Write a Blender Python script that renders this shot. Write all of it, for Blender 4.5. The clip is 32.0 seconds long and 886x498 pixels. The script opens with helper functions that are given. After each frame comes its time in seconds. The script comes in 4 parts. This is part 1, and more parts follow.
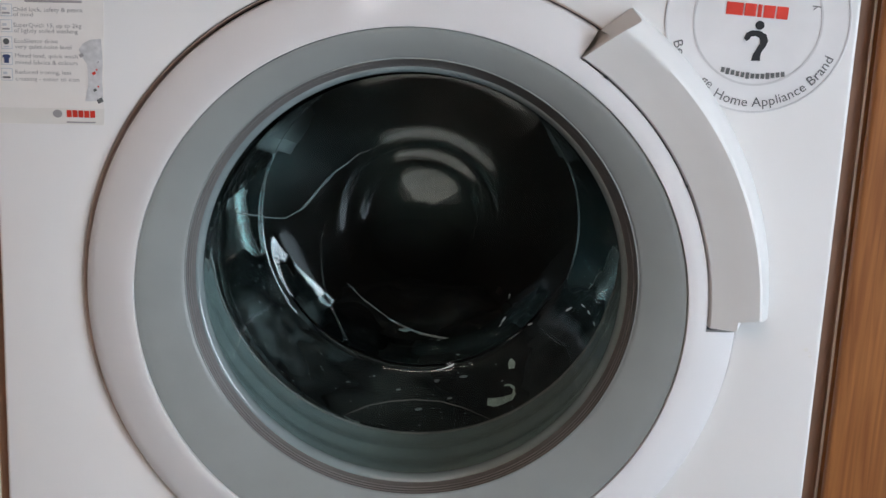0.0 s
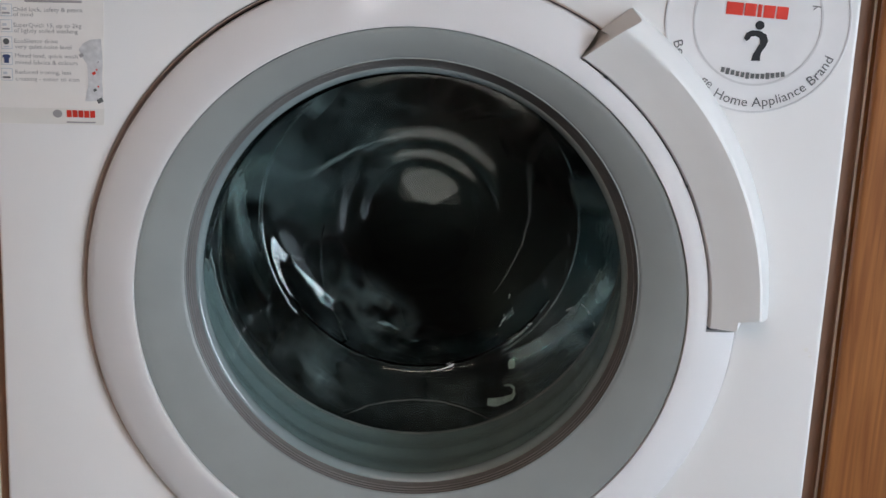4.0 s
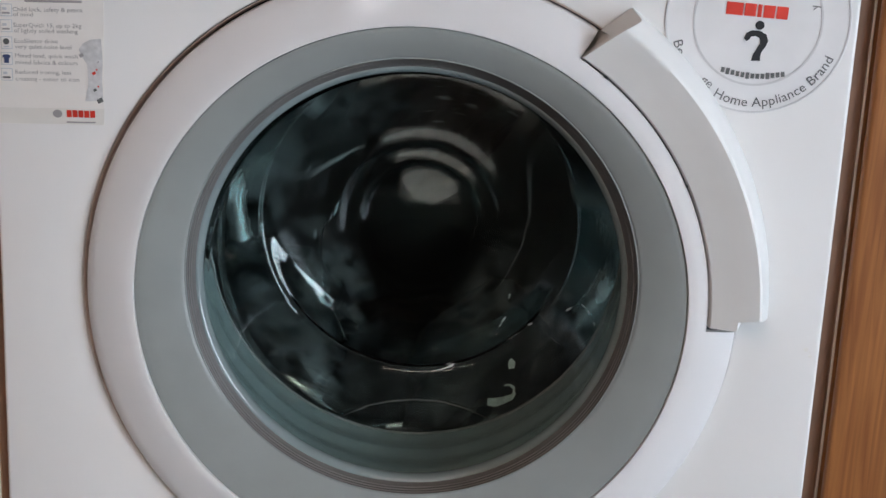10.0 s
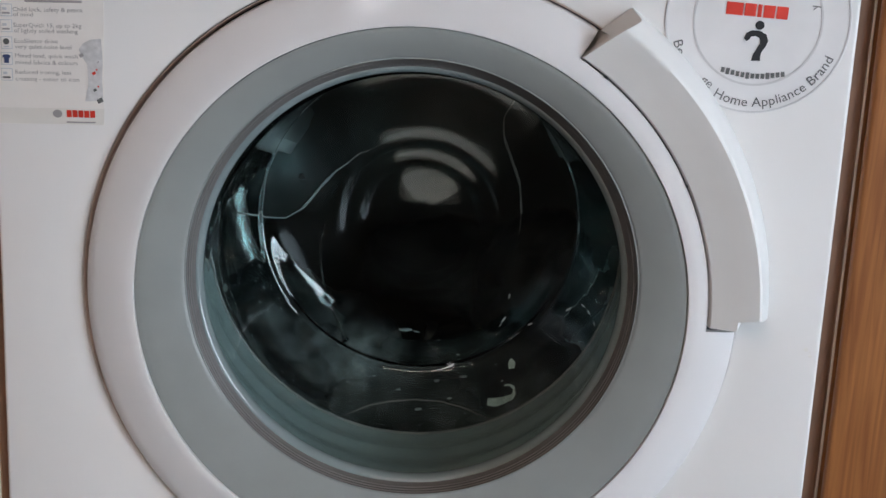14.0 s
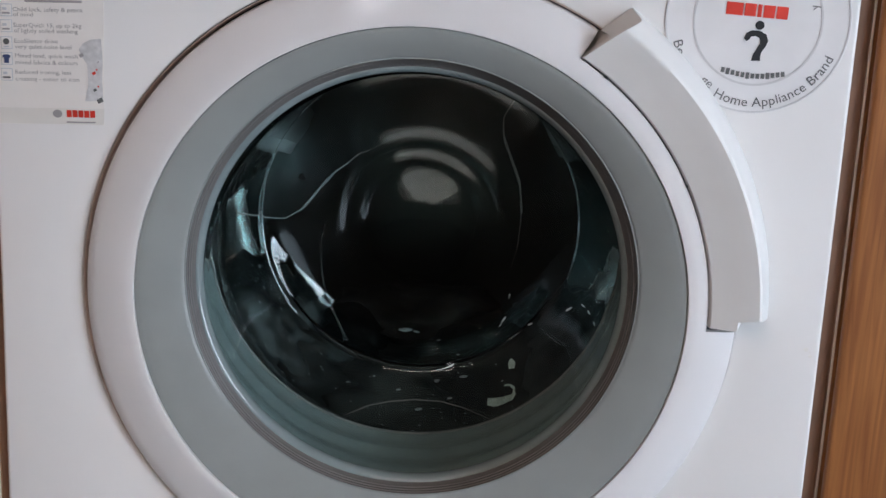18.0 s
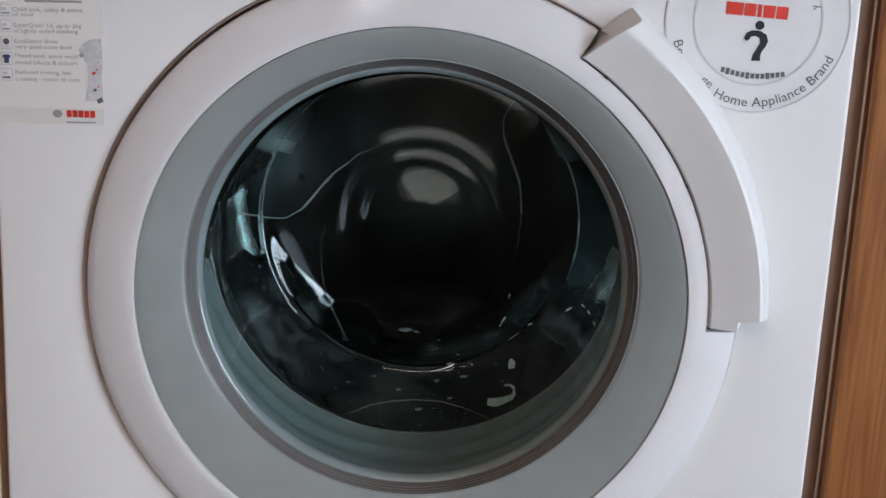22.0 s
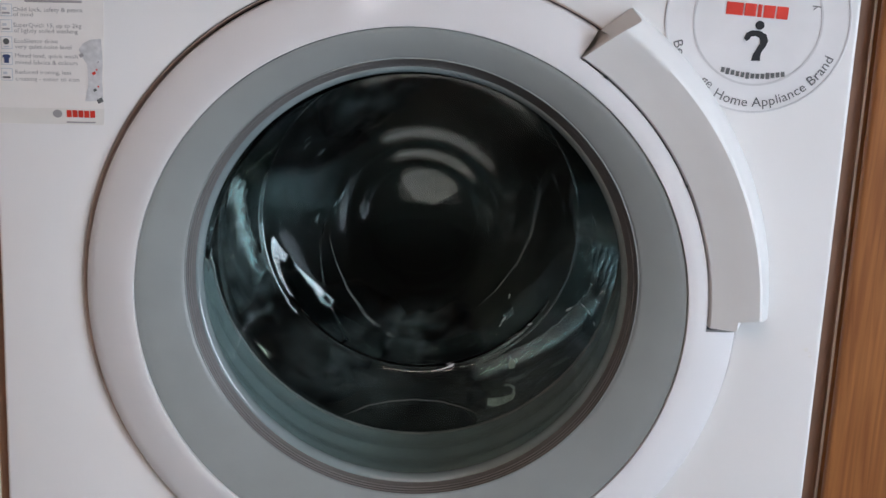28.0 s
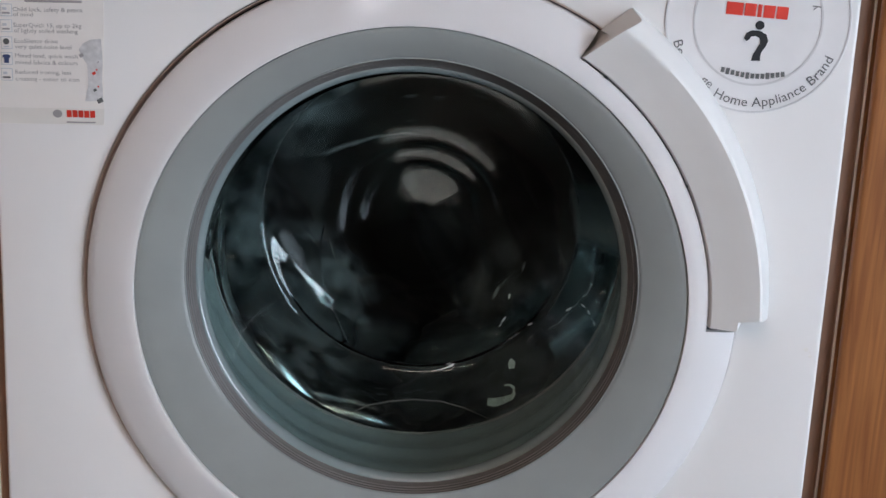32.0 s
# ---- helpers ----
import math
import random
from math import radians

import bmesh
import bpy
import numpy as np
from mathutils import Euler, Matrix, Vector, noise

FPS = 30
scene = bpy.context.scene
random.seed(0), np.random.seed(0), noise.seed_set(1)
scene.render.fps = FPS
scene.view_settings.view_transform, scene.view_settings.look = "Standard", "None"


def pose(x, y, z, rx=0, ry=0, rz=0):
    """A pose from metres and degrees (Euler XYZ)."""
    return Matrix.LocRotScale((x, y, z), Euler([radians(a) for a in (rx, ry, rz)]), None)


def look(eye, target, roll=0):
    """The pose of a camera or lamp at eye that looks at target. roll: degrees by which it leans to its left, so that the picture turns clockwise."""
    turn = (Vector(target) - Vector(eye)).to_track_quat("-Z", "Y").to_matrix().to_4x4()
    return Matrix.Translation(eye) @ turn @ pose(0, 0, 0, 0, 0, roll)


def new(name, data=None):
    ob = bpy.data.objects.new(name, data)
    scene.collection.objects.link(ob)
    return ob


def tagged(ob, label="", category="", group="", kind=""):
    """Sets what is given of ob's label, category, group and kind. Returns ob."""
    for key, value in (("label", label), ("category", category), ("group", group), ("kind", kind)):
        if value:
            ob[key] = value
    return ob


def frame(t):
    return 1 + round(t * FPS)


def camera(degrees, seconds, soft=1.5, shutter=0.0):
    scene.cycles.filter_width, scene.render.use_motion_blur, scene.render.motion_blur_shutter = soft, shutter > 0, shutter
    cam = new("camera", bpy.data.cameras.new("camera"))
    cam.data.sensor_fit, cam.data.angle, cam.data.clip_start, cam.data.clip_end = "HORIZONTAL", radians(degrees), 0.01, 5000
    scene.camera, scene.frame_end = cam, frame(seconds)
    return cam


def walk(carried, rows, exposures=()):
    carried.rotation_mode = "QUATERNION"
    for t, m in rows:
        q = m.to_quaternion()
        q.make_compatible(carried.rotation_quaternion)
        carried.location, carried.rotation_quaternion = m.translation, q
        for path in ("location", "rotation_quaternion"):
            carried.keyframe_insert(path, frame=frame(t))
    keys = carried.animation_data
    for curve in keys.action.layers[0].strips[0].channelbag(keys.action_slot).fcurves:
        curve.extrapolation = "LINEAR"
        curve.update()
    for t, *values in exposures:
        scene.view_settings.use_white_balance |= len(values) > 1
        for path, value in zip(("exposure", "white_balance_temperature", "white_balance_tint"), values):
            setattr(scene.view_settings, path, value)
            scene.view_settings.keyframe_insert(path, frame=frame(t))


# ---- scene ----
# Plan: the front of the washing machine is the plane y = 0, the viewer stands at negative y.
# The door's centre is at (0, 0, ZC); the machine is 0.597 m wide and stands on the floor z = 0.
ZC = 0.44
cam = camera(34.83, 32.0, soft=1.5, shutter=0.5)
EYE = (0.0477, -0.9825, ZC + 0.2986)
PITCH, YAW, ROLL = 14.743, -1.447, 2.734
_yaw, _pitch = radians(YAW), radians(PITCH)
AIM = (EYE[0] + math.sin(_yaw) * math.cos(_pitch), EYE[1] + math.cos(_yaw) * math.cos(_pitch), EYE[2] - math.sin(_pitch))
STAND = look(EYE, AIM, ROLL)
walk(cam, [(0.0, STAND), (32.0, STAND)], [(0.0, -0.13, 6600, 9), (1.0, -0.12, 6600, 9), (2.0, -0.2, 6600, 9), (3.5, -0.21, 6600, 9), (6.0, -0.14, 6600, 9), (10.0, -0.14, 6600, 9), (13.0, -0.2, 6600, 9),
                                        (14.5, -0.19, 6570, 9), (18.0, -0.16, 6490, 11), (32.0, -0.16, 6490, 11)])

# ---- light ----
world = bpy.data.worlds.new("sky")
scene.world = world
world.use_nodes = True
_sky = world.node_tree.nodes.new("ShaderNodeTexSky")
_sky.sky_type, _sky.sun_disc, _sky.sun_elevation, _sky.sun_rotation = "NISHITA", False, radians(45), radians(180)
world.node_tree.links.new(_sky.outputs[0], world.node_tree.nodes["Background"].inputs[0])
world.node_tree.nodes["Background"].inputs[1].default_value = 0.05


def area(name, m, sx, sy, watts, colour):
    data = bpy.data.lights.new(name, "AREA")
    data.shape, data.size, data.size_y, data.energy, data.color = "RECTANGLE", sx, sy, watts, colour
    ob = new(name, data)
    ob.matrix_world = m
    return ob


area("window_daylight", look((1.48, -1.25, 0.61), (0.2, -0.3, 0.45)), 0.80, 1.10, 31.0, (0.74, 0.86, 1.0))
_sun = bpy.data.lights.new("sun", "SUN")
_sun.energy, _sun.angle, _sun.color = 4.4, radians(0.6), (1.0, 0.95, 0.88)
new("sun", _sun).matrix_world = look((0, -4.0, 4.0), (0.0, 0, 0))

# ---- materials ----


def mat(name, base, rough=0.5, metal=0.0, spec=0.5, noise_scale=40.0, amount=0.06, bump=0.02, bump_scale=300.0,
        rough_var=0.08, coat=0.0, stretch=(1, 1, 1), dark=None):
    m = bpy.data.materials.new(name)
    m.use_nodes = True
    nt = m.node_tree
    n, link = nt.nodes, nt.links
    b = n["Principled BSDF"]
    b.inputs["Metallic"].default_value = metal
    b.inputs["Specular IOR Level"].default_value = spec
    b.inputs["Coat Weight"].default_value = coat
    b.inputs["Coat Roughness"].default_value = 0.2
    tc = n.new("ShaderNodeTexCoord")
    mp = n.new("ShaderNodeMapping")
    mp.inputs["Scale"].default_value = stretch
    link.new(tc.outputs["Object"], mp.inputs[0])
    tx = n.new("ShaderNodeTexNoise")
    tx.inputs["Scale"].default_value, tx.inputs["Detail"].default_value = noise_scale, 6
    link.new(mp.outputs[0], tx.inputs["Vector"])
    big = n.new("ShaderNodeTexNoise")
    big.inputs["Scale"].default_value, big.inputs["Detail"].default_value = noise_scale / 9, 3
    link.new(mp.outputs[0], big.inputs["Vector"])
    add = n.new("ShaderNodeMath")
    add.operation = "MULTIPLY_ADD"
    add.inputs[1].default_value = 0.5
    half = n.new("ShaderNodeMath")
    half.operation = "MULTIPLY"
    half.inputs[1].default_value = 0.5
    link.new(big.outputs[0], half.inputs[0])
    link.new(tx.outputs[0], add.inputs[0])
    link.new(half.outputs[0], add.inputs[2])
    ramp = n.new("ShaderNodeValToRGB")
    lo = dark if dark else tuple(c * (1 - amount) for c in base)
    hi = base if dark else tuple(min(1, c * (1 + amount)) for c in base)
    ramp.color_ramp.elements[0].position, ramp.color_ramp.elements[1].position = 0.36, 0.64
    ramp.color_ramp.elements[0].color, ramp.color_ramp.elements[1].color = (*lo, 1), (*hi, 1)
    link.new(add.outputs[0], ramp.inputs[0])
    link.new(ramp.outputs[0], b.inputs["Base Color"])
    rr = n.new("ShaderNodeMapRange")
    rr.inputs["To Min"].default_value, rr.inputs["To Max"].default_value = max(0, rough - rough_var), min(1, rough + rough_var)
    link.new(add.outputs[0], rr.inputs[0])
    link.new(rr.outputs[0], b.inputs["Roughness"])
    if bump:
        fine = n.new("ShaderNodeTexNoise")
        fine.inputs["Scale"].default_value, fine.inputs["Detail"].default_value = bump_scale, 3
        link.new(mp.outputs[0], fine.inputs["Vector"])
        bp = n.new("ShaderNodeBump")
        bp.inputs["Strength"].default_value, bp.inputs["Distance"].default_value = bump, 0.002
        link.new(fine.outputs[0], bp.inputs["Height"])
        link.new(bp.outputs[0], b.inputs["Normal"])
    return m


def glass(name, tint, ior=1.5, rough=0.0, wobble=0.0):
    m = bpy.data.materials.new(name)
    m.use_nodes = True
    b = m.node_tree.nodes["Principled BSDF"]
    b.inputs["Base Color"].default_value = (*tint, 1)
    b.inputs["Transmission Weight"].default_value, b.inputs["IOR"].default_value = 1.0, ior
    b.inputs["Roughness"].default_value = rough
    if wobble:
        n, link = m.node_tree.nodes, m.node_tree.links
        tc, tx, bp = n.new("ShaderNodeTexCoord"), n.new("ShaderNodeTexNoise"), n.new("ShaderNodeBump")
        tx.inputs["Scale"].default_value, tx.inputs["Detail"].default_value = 38.0, 2.0
        bp.inputs["Strength"].default_value, bp.inputs["Distance"].default_value = wobble, 0.001
        link.new(tc.outputs["Object"], tx.inputs["Vector"])
        link.new(tx.outputs[0], bp.inputs["Height"])
        link.new(bp.outputs[0], b.inputs["Normal"])
    return m


def wood(name, light, dark):
    m = bpy.data.materials.new(name)
    m.use_nodes = True
    n, link = m.node_tree.nodes, m.node_tree.links
    b = n["Principled BSDF"]
    tc = n.new("ShaderNodeTexCoord")
    mp = n.new("ShaderNodeMapping")
    mp.inputs["Scale"].default_value = (26, 26, 1.3)
    link.new(tc.outputs["Object"], mp.inputs[0])
    a = n.new("ShaderNodeTexNoise")
    a.inputs["Scale"].default_value, a.inputs["Detail"].default_value, a.inputs["Distortion"].default_value = 6, 8, 1.2
    link.new(mp.outputs[0], a.inputs["Vector"])
    w = n.new("ShaderNodeTexWave")
    w.inputs["Scale"].default_value, w.inputs["Distortion"].default_value, w.inputs["Detail"].default_value = 2.6, 7, 4
    link.new(mp.outputs[0], w.inputs["Vector"])
    mix = n.new("ShaderNodeMath")
    mix.operation = "MULTIPLY_ADD"
    mix.inputs[1].default_value = 0.06
    link.new(w.outputs["Fac"], mix.inputs[0])
    k = n.new("ShaderNodeMath")
    k.operation = "MULTIPLY"
    k.inputs[1].default_value = 0.80
    link.new(a.outputs[0], k.inputs[0])
    link.new(k.outputs[0], mix.inputs[2])
    ramp = n.new("ShaderNodeValToRGB")
    ramp.color_ramp.elements[0].position, ramp.color_ramp.elements[1].position = 0.3, 0.72
    ramp.color_ramp.elements[0].color, ramp.color_ramp.elements[1].color = (*dark, 1), (*light, 1)
    link.new(mix.outputs[0], ramp.inputs[0])
    link.new(ramp.outputs[0], b.inputs["Base Color"])
    b.inputs["Roughness"].default_value, b.inputs["Coat Weight"].default_value = 0.38, 0.6
    b.inputs["Coat Roughness"].default_value = 0.3
    bp = n.new("ShaderNodeBump")
    bp.inputs["Strength"].default_value, bp.inputs["Distance"].default_value = 0.12, 0.001
    link.new(mix.outputs[0], bp.inputs["Height"])
    link.new(bp.outputs[0], b.inputs["Normal"])
    return m


def lamp_glow(name, colour, strength):
    m = bpy.data.materials.new(name)
    m.use_nodes = True
    b = m.node_tree.nodes["Principled BSDF"]
    b.inputs["Emission Color"].default_value, b.inputs["Emission Strength"].default_value = (*colour, 1), strength
    return m


ENAMEL = mat("white_enamel", (0.81, 0.79, 0.775), 0.26, noise_scale=14, amount=0.008, rough_var=0.02, bump=0.012, bump_scale=180)
WHITE_PLASTIC = mat("white_plastic", (0.77, 0.75, 0.75), 0.1, rough_var=0.03, noise_scale=18, amount=0.02, bump=0.01, bump_scale=220)
HANDLE_PLASTIC = mat("pale_grey_plastic", (0.83, 0.82, 0.805), 0.42, noise_scale=25, amount=0.025, bump=0.03, bump_scale=900)
GREY_PLASTIC = mat("satin_grey_plastic", (0.280, 0.298, 0.289), 0.42, noise_scale=30, amount=0.05, bump=0.03, bump_scale=700)
LIP_GREY = mat("polished_ring_edge", (0.26, 0.275, 0.27), 0.1, noise_scale=30, amount=0.05, bump=0)
DARK_TRIM = mat("dark_grey_plastic", (0.05, 0.058, 0.062), 0.16, noise_scale=30, amount=0.08)
BEAD_GREY = mat("teal_grey_trim", (0.235, 0.275, 0.277), 0.12, spec=0.9, noise_scale=30, amount=0.08)
TRIM_GREY = mat("glossy_grey_trim", (0.19, 0.172, 0.163), 0.2, spec=0.9, noise_scale=30, amount=0.08)
SEAM_SHADE = mat("seam_shade_brown", (0.55, 0.44, 0.39), 0.8, noise_scale=60, amount=0.15)
RUBBER = mat("grey_rubber", (0.165, 0.174, 0.172), 0.3, noise_scale=35, amount=0.12, bump=0, bump_scale=260)
# Paler than the gasket: the lip's bright line is put into this colour.
PALE_LINE = mat("pale_line", (0.22, 0.19, 0.185), 0.2, noise_scale=50, amount=0.25, bump=0)
GLINT_WIRE = mat("pale_glint", (0.50, 0.46, 0.45), 0.2, noise_scale=50, amount=0.1, bump=0)
DIMPLE_STEEL = mat("polished_steel", (0.92, 0.92, 0.93), 0.22, metal=1.0, noise_scale=30, amount=0.08)
# Two copies of the drum's steel: shade put into one, light into the other.
SHADED_STEEL = mat("shaded_steel", (0.10, 0.105, 0.105), 0.3, metal=1.0, noise_scale=30, amount=0.1, bump=0.3, bump_scale=34)
LIT_STEEL = mat("lit_steel", (0.78, 0.79, 0.785), 0.26, metal=1.0, noise_scale=30, amount=0.12, bump=0.5, bump_scale=30)
PADDLE_MAT = mat("paddle_plastic", (0.36, 0.37, 0.37), 0.2, noise_scale=30, amount=0.08)
CLOTH = mat("wet_dark_cloth", (0.0045, 0.005, 0.0055), 0.6, spec=0.2, noise_scale=50, amount=0.35, bump=0.35, bump_scale=260, coat=0.06)
CLOTH_GREY = mat("wet_grey_cloth", (0.008, 0.0095, 0.010), 0.55, spec=0.3, noise_scale=60, amount=0.35, bump=0.4, bump_scale=240, coat=0.1)
BOWL_GLASS = glass("door_glass", (0.55, 0.70, 0.685), wobble=0.22)
CUTOUT_PALE = mat("cutout_pale", (0.55, 0.60, 0.55), 0.5, noise_scale=260, amount=0.3)
GLINT_PALE = mat("glint_pale", (0.60, 0.64, 0.63), 0.12, noise_scale=200, amount=0.2, bump=0)
CLEAR_GLASS = glass("clear_bead", (0.9, 0.93, 0.93))


def suds_film_mat(name, colour, cover):
    """A thin film of foam: cloudy patches with gaps, fading out towards its rim."""
    m = bpy.data.materials.new(name)
    m.use_nodes = True
    n, link = m.node_tree.nodes, m.node_tree.links
    b = n["Principled BSDF"]
    b.inputs["Base Color"].default_value, b.inputs["Roughness"].default_value = (*colour, 1), 0.6
    tc, mp, ball = n.new("ShaderNodeTexCoord"), n.new("ShaderNodeMapping"), n.new("ShaderNodeTexGradient")
    mp.inputs["Scale"].default_value = (1 / 0.075, 0, 1 / 0.036)
    ball.gradient_type = "SPHERICAL"
    link.new(tc.outputs["Object"], mp.inputs[0])
    link.new(mp.outputs[0], ball.inputs[0])
    info, shift = n.new("ShaderNodeObjectInfo"), n.new("ShaderNodeVectorMath")
    shift.operation = "ADD"
    link.new(tc.outputs["Object"], shift.inputs[0])
    link.new(info.outputs["Random"], shift.inputs[1])
    cloud = n.new("ShaderNodeTexNoise")
    cloud.inputs["Scale"].default_value, cloud.inputs["Detail"].default_value, cloud.inputs["Distortion"].default_value = 60, 8, 0.5
    cloud.inputs["Roughness"].default_value = 0.62
    link.new(shift.outputs[0], cloud.inputs["Vector"])
    ramp = n.new("ShaderNodeMapRange")
    ramp.inputs["From Min"].default_value, ramp.inputs["From Max"].default_value = 0.44, 0.72
    link.new(cloud.outputs[0], ramp.inputs[0])
    both, level = n.new("ShaderNodeMath"), n.new("ShaderNodeMath")
    both.operation = level.operation = "MULTIPLY"
    level.inputs[1].default_value = cover
    link.new(ramp.outputs[0], both.inputs[0])
    link.new(ball.outputs["Fac"], both.inputs[1])
    link.new(both.outputs[0], level.inputs[0])
    link.new(level.outputs[0], b.inputs["Alpha"])
    return m


SUDS_FILM = suds_film_mat("suds_film", (0.42, 0.44, 0.45), 0.5)
SUDS = mat("grey_suds", (0.24, 0.255, 0.26), 0.5, noise_scale=200, amount=0.2)
STICKER = mat("sticker_paper", (0.83, 0.80, 0.765), 0.35, noise_scale=40, amount=0.03)
STICKER_STRIP = mat("sticker_strip", (0.76, 0.735, 0.69), 0.35, noise_scale=40, amount=0.03)
STICKER_ROUND = mat("round_sticker_vinyl", (0.75, 0.735, 0.735), 0.3, noise_scale=50, amount=0.03)
STICKER_RING = mat("round_sticker_ring", (0.60, 0.585, 0.585), 0.3, noise_scale=50, amount=0.04)
INK = mat("black_ink", (0.018, 0.018, 0.02), 0.4, bump=0)
INK_GREY = mat("grey_ink", (0.35, 0.335, 0.335), 0.5, bump=0)
INK_MID = mat("dark_grey_ink", (0.12, 0.12, 0.12), 0.5, bump=0)
INK_BLUE = mat("blue_ink", (0.05, 0.07, 0.16), 0.5, bump=0)
INK_PALE = mat("pale_blue_ink", (0.56, 0.58, 0.62), 0.5, bump=0)
INK_RED = mat("red_ink", (0.72, 0.05, 0.03), 0.4, bump=0)
SHIRT_GREY = mat("shirt_print", (0.60, 0.595, 0.60), 0.5, noise_scale=220, amount=0.2, bump=0)
WOOD = wood("cherry_veneer", (0.47, 0.195, 0.058), (0.22, 0.072, 0.020))
STRIP_BROWN = mat("brown_filler", (0.22, 0.115, 0.07), 0.5, noise_scale=40, amount=0.12)
EDGE_BAND = mat("beige_edge_band", (0.78, 0.73, 0.62), 0.4, noise_scale=60, amount=0.08)
TAUPE = mat("taupe_paint", (0.034, 0.027, 0.023), 0.8, noise_scale=8, amount=0.06)
PANEL_PAINT = mat("panel_paint", (0.10, 0.092, 0.085), 0.7, noise_scale=8, amount=0.06)
PAINT = mat("wall_paint", (0.75, 0.69, 0.63), 0.8, noise_scale=8, amount=0.04)
CEILING_PAINT = mat("ceiling_paint", (0.16, 0.15, 0.14), 0.85, noise_scale=8, amount=0.03)
REFLECTOR_WHITE = mat("reflector_white", (0.80, 0.78, 0.76), 0.9, noise_scale=90, amount=0.08, bump=0.6, bump_scale=400)
GROUT = mat("grey_grout", (0.05, 0.045, 0.04), 0.8, noise_scale=60, amount=0.1)
TILE = mat("floor_tile", (0.024, 0.02, 0.017), 0.4, noise_scale=12, amount=0.15)
FRAME_WHITE = mat("window_frame_paint", (0.78, 0.78, 0.77), 0.4)
BULB = lamp_glow("bulb_glow", (0.97, 0.92, 1.0), 10.0)
STEM_GLOW = lamp_glow("stem_glow", (0.97, 0.92, 1.0), 8.0)
DIFFUSER = lamp_glow("diffuser_glow", (1.0, 0.735, 0.60), 13.6)
PANE = glass("pane_glass", (0.95, 0.97, 0.97))

# ---- mesh helpers ----


def finish(name, bm, material, parent=None, label="", smooth=40):
    bmesh.ops.recalc_face_normals(bm, faces=bm.faces)
    if all(e.is_manifold for e in bm.edges) and bm.calc_volume(signed=True) < 0:
        bmesh.ops.reverse_faces(bm, faces=bm.faces)
    me = bpy.data.meshes.new(name)
    bm.to_mesh(me)
    bm.free()
    me.materials.append(material)
    if smooth:
        me.shade_smooth()
        me.set_sharp_from_angle(angle=radians(smooth))
    ob = new(name, me)
    if parent:
        ob.parent = parent
    if label:
        ob["label"] = label
    return ob


def part(name, bm, material, parent, label="", smooth=40):
    return finish(name, bm, material, parent, label, smooth)


def empty(name, m=None):
    ob = new(name)
    if m:
        ob.matrix_world = m
    return ob


def box(bm, x0, x1, y0, y1, z0, z1, bevel=0.0, seg=2):
    r = bmesh.ops.create_cube(bm, size=1.0, matrix=Matrix.Translation(((x0 + x1) / 2, (y0 + y1) / 2, (z0 + z1) / 2))
                              @ Matrix.Diagonal((x1 - x0, y1 - y0, z1 - z0, 1)))
    if bevel:
        edges = {e for v in r["verts"] for e in v.link_edges}
        bmesh.ops.bevel(bm, geom=list(edges), offset=bevel, segments=seg, profile=0.5, affect="EDGES", clamp_overlap=True)


def boxed(*a, **k):
    bm = bmesh.new()
    box(bm, *a, **k)
    return bm


def rings(bm, prof, n=160, cx=0.0, cz=0.0, closed=False):
    """Rings round the y axis; prof rows are (r, y) or (r, y, x offset, z offset)."""
    rows = []
    for p in prof:
        r, y = p[0], p[1]
        ox, oz = (p[2], p[3]) if len(p) > 2 else (0.0, 0.0)
        if r < 1e-6:
            rows.append([bm.verts.new((cx + ox, y, cz + oz))])
        else:
            rows.append([bm.verts.new((cx + ox + r * math.cos(2 * math.pi * i / n), y, cz + oz + r * math.sin(2 * math.pi * i / n)))
                         for i in range(n)])
    pairs = list(zip(rows, rows[1:])) + ([(rows[-1], rows[0])] if closed else [])
    for a, b in pairs:
        for i in range(n):
            j = (i + 1) % n
            if len(a) == 1 and len(b) == 1:
                break  # two poles on the axis
            if len(a) == 1:
                bm.faces.new((a[0], b[i], b[j]))
            elif len(b) == 1:
                bm.faces.new((a[i], a[j], b[0]))
            else:
                bm.faces.new((a[i], a[j], b[j], b[i]))
    return rows


def lathe(prof, **k):
    bm = bmesh.new()
    rings(bm, prof, **k)
    return bm


def disc_poly(bm, pts, y):
    vs = [bm.verts.new((x, y, z)) for x, z in pts]
    return bm.faces.new(vs)


def slab(pts, y_front, y_back, bevel=0.0):
    """A flat plate with the outline pts (x, z)."""
    bm = bmesh.new()
    f = disc_poly(bm, pts, y_back)
    ext = bmesh.ops.extrude_face_region(bm, geom=[f])
    for v in ext["geom"]:
        if isinstance(v, bmesh.types.BMVert):
            v.co.y = y_front
    return bm


def bar(cx, cz, w, h, y, rot=0.0):
    c, s = math.cos(radians(rot)), math.sin(radians(rot))
    return slab([(cx + c * u - s * v, cz + s * u + c * v) for u, v in
                 ((-w / 2, -h / 2), (w / 2, -h / 2), (w / 2, h / 2), (-w / 2, h / 2))], y, y + 0.0004)


def lettering(text, size):
    """Mesh of a line of text in the x-y plane."""
    cu = bpy.data.curves.new("text", "FONT")
    cu.body, cu.size, cu.resolution_u = text, size, 3
    ob = bpy.data.objects.new("text", cu)
    scene.collection.objects.link(ob)
    bpy.context.view_layer.update()
    me = bpy.data.meshes.new_from_object(ob.evaluated_get(bpy.context.evaluated_depsgraph_get()))
    bpy.data.objects.remove(ob)
    return me


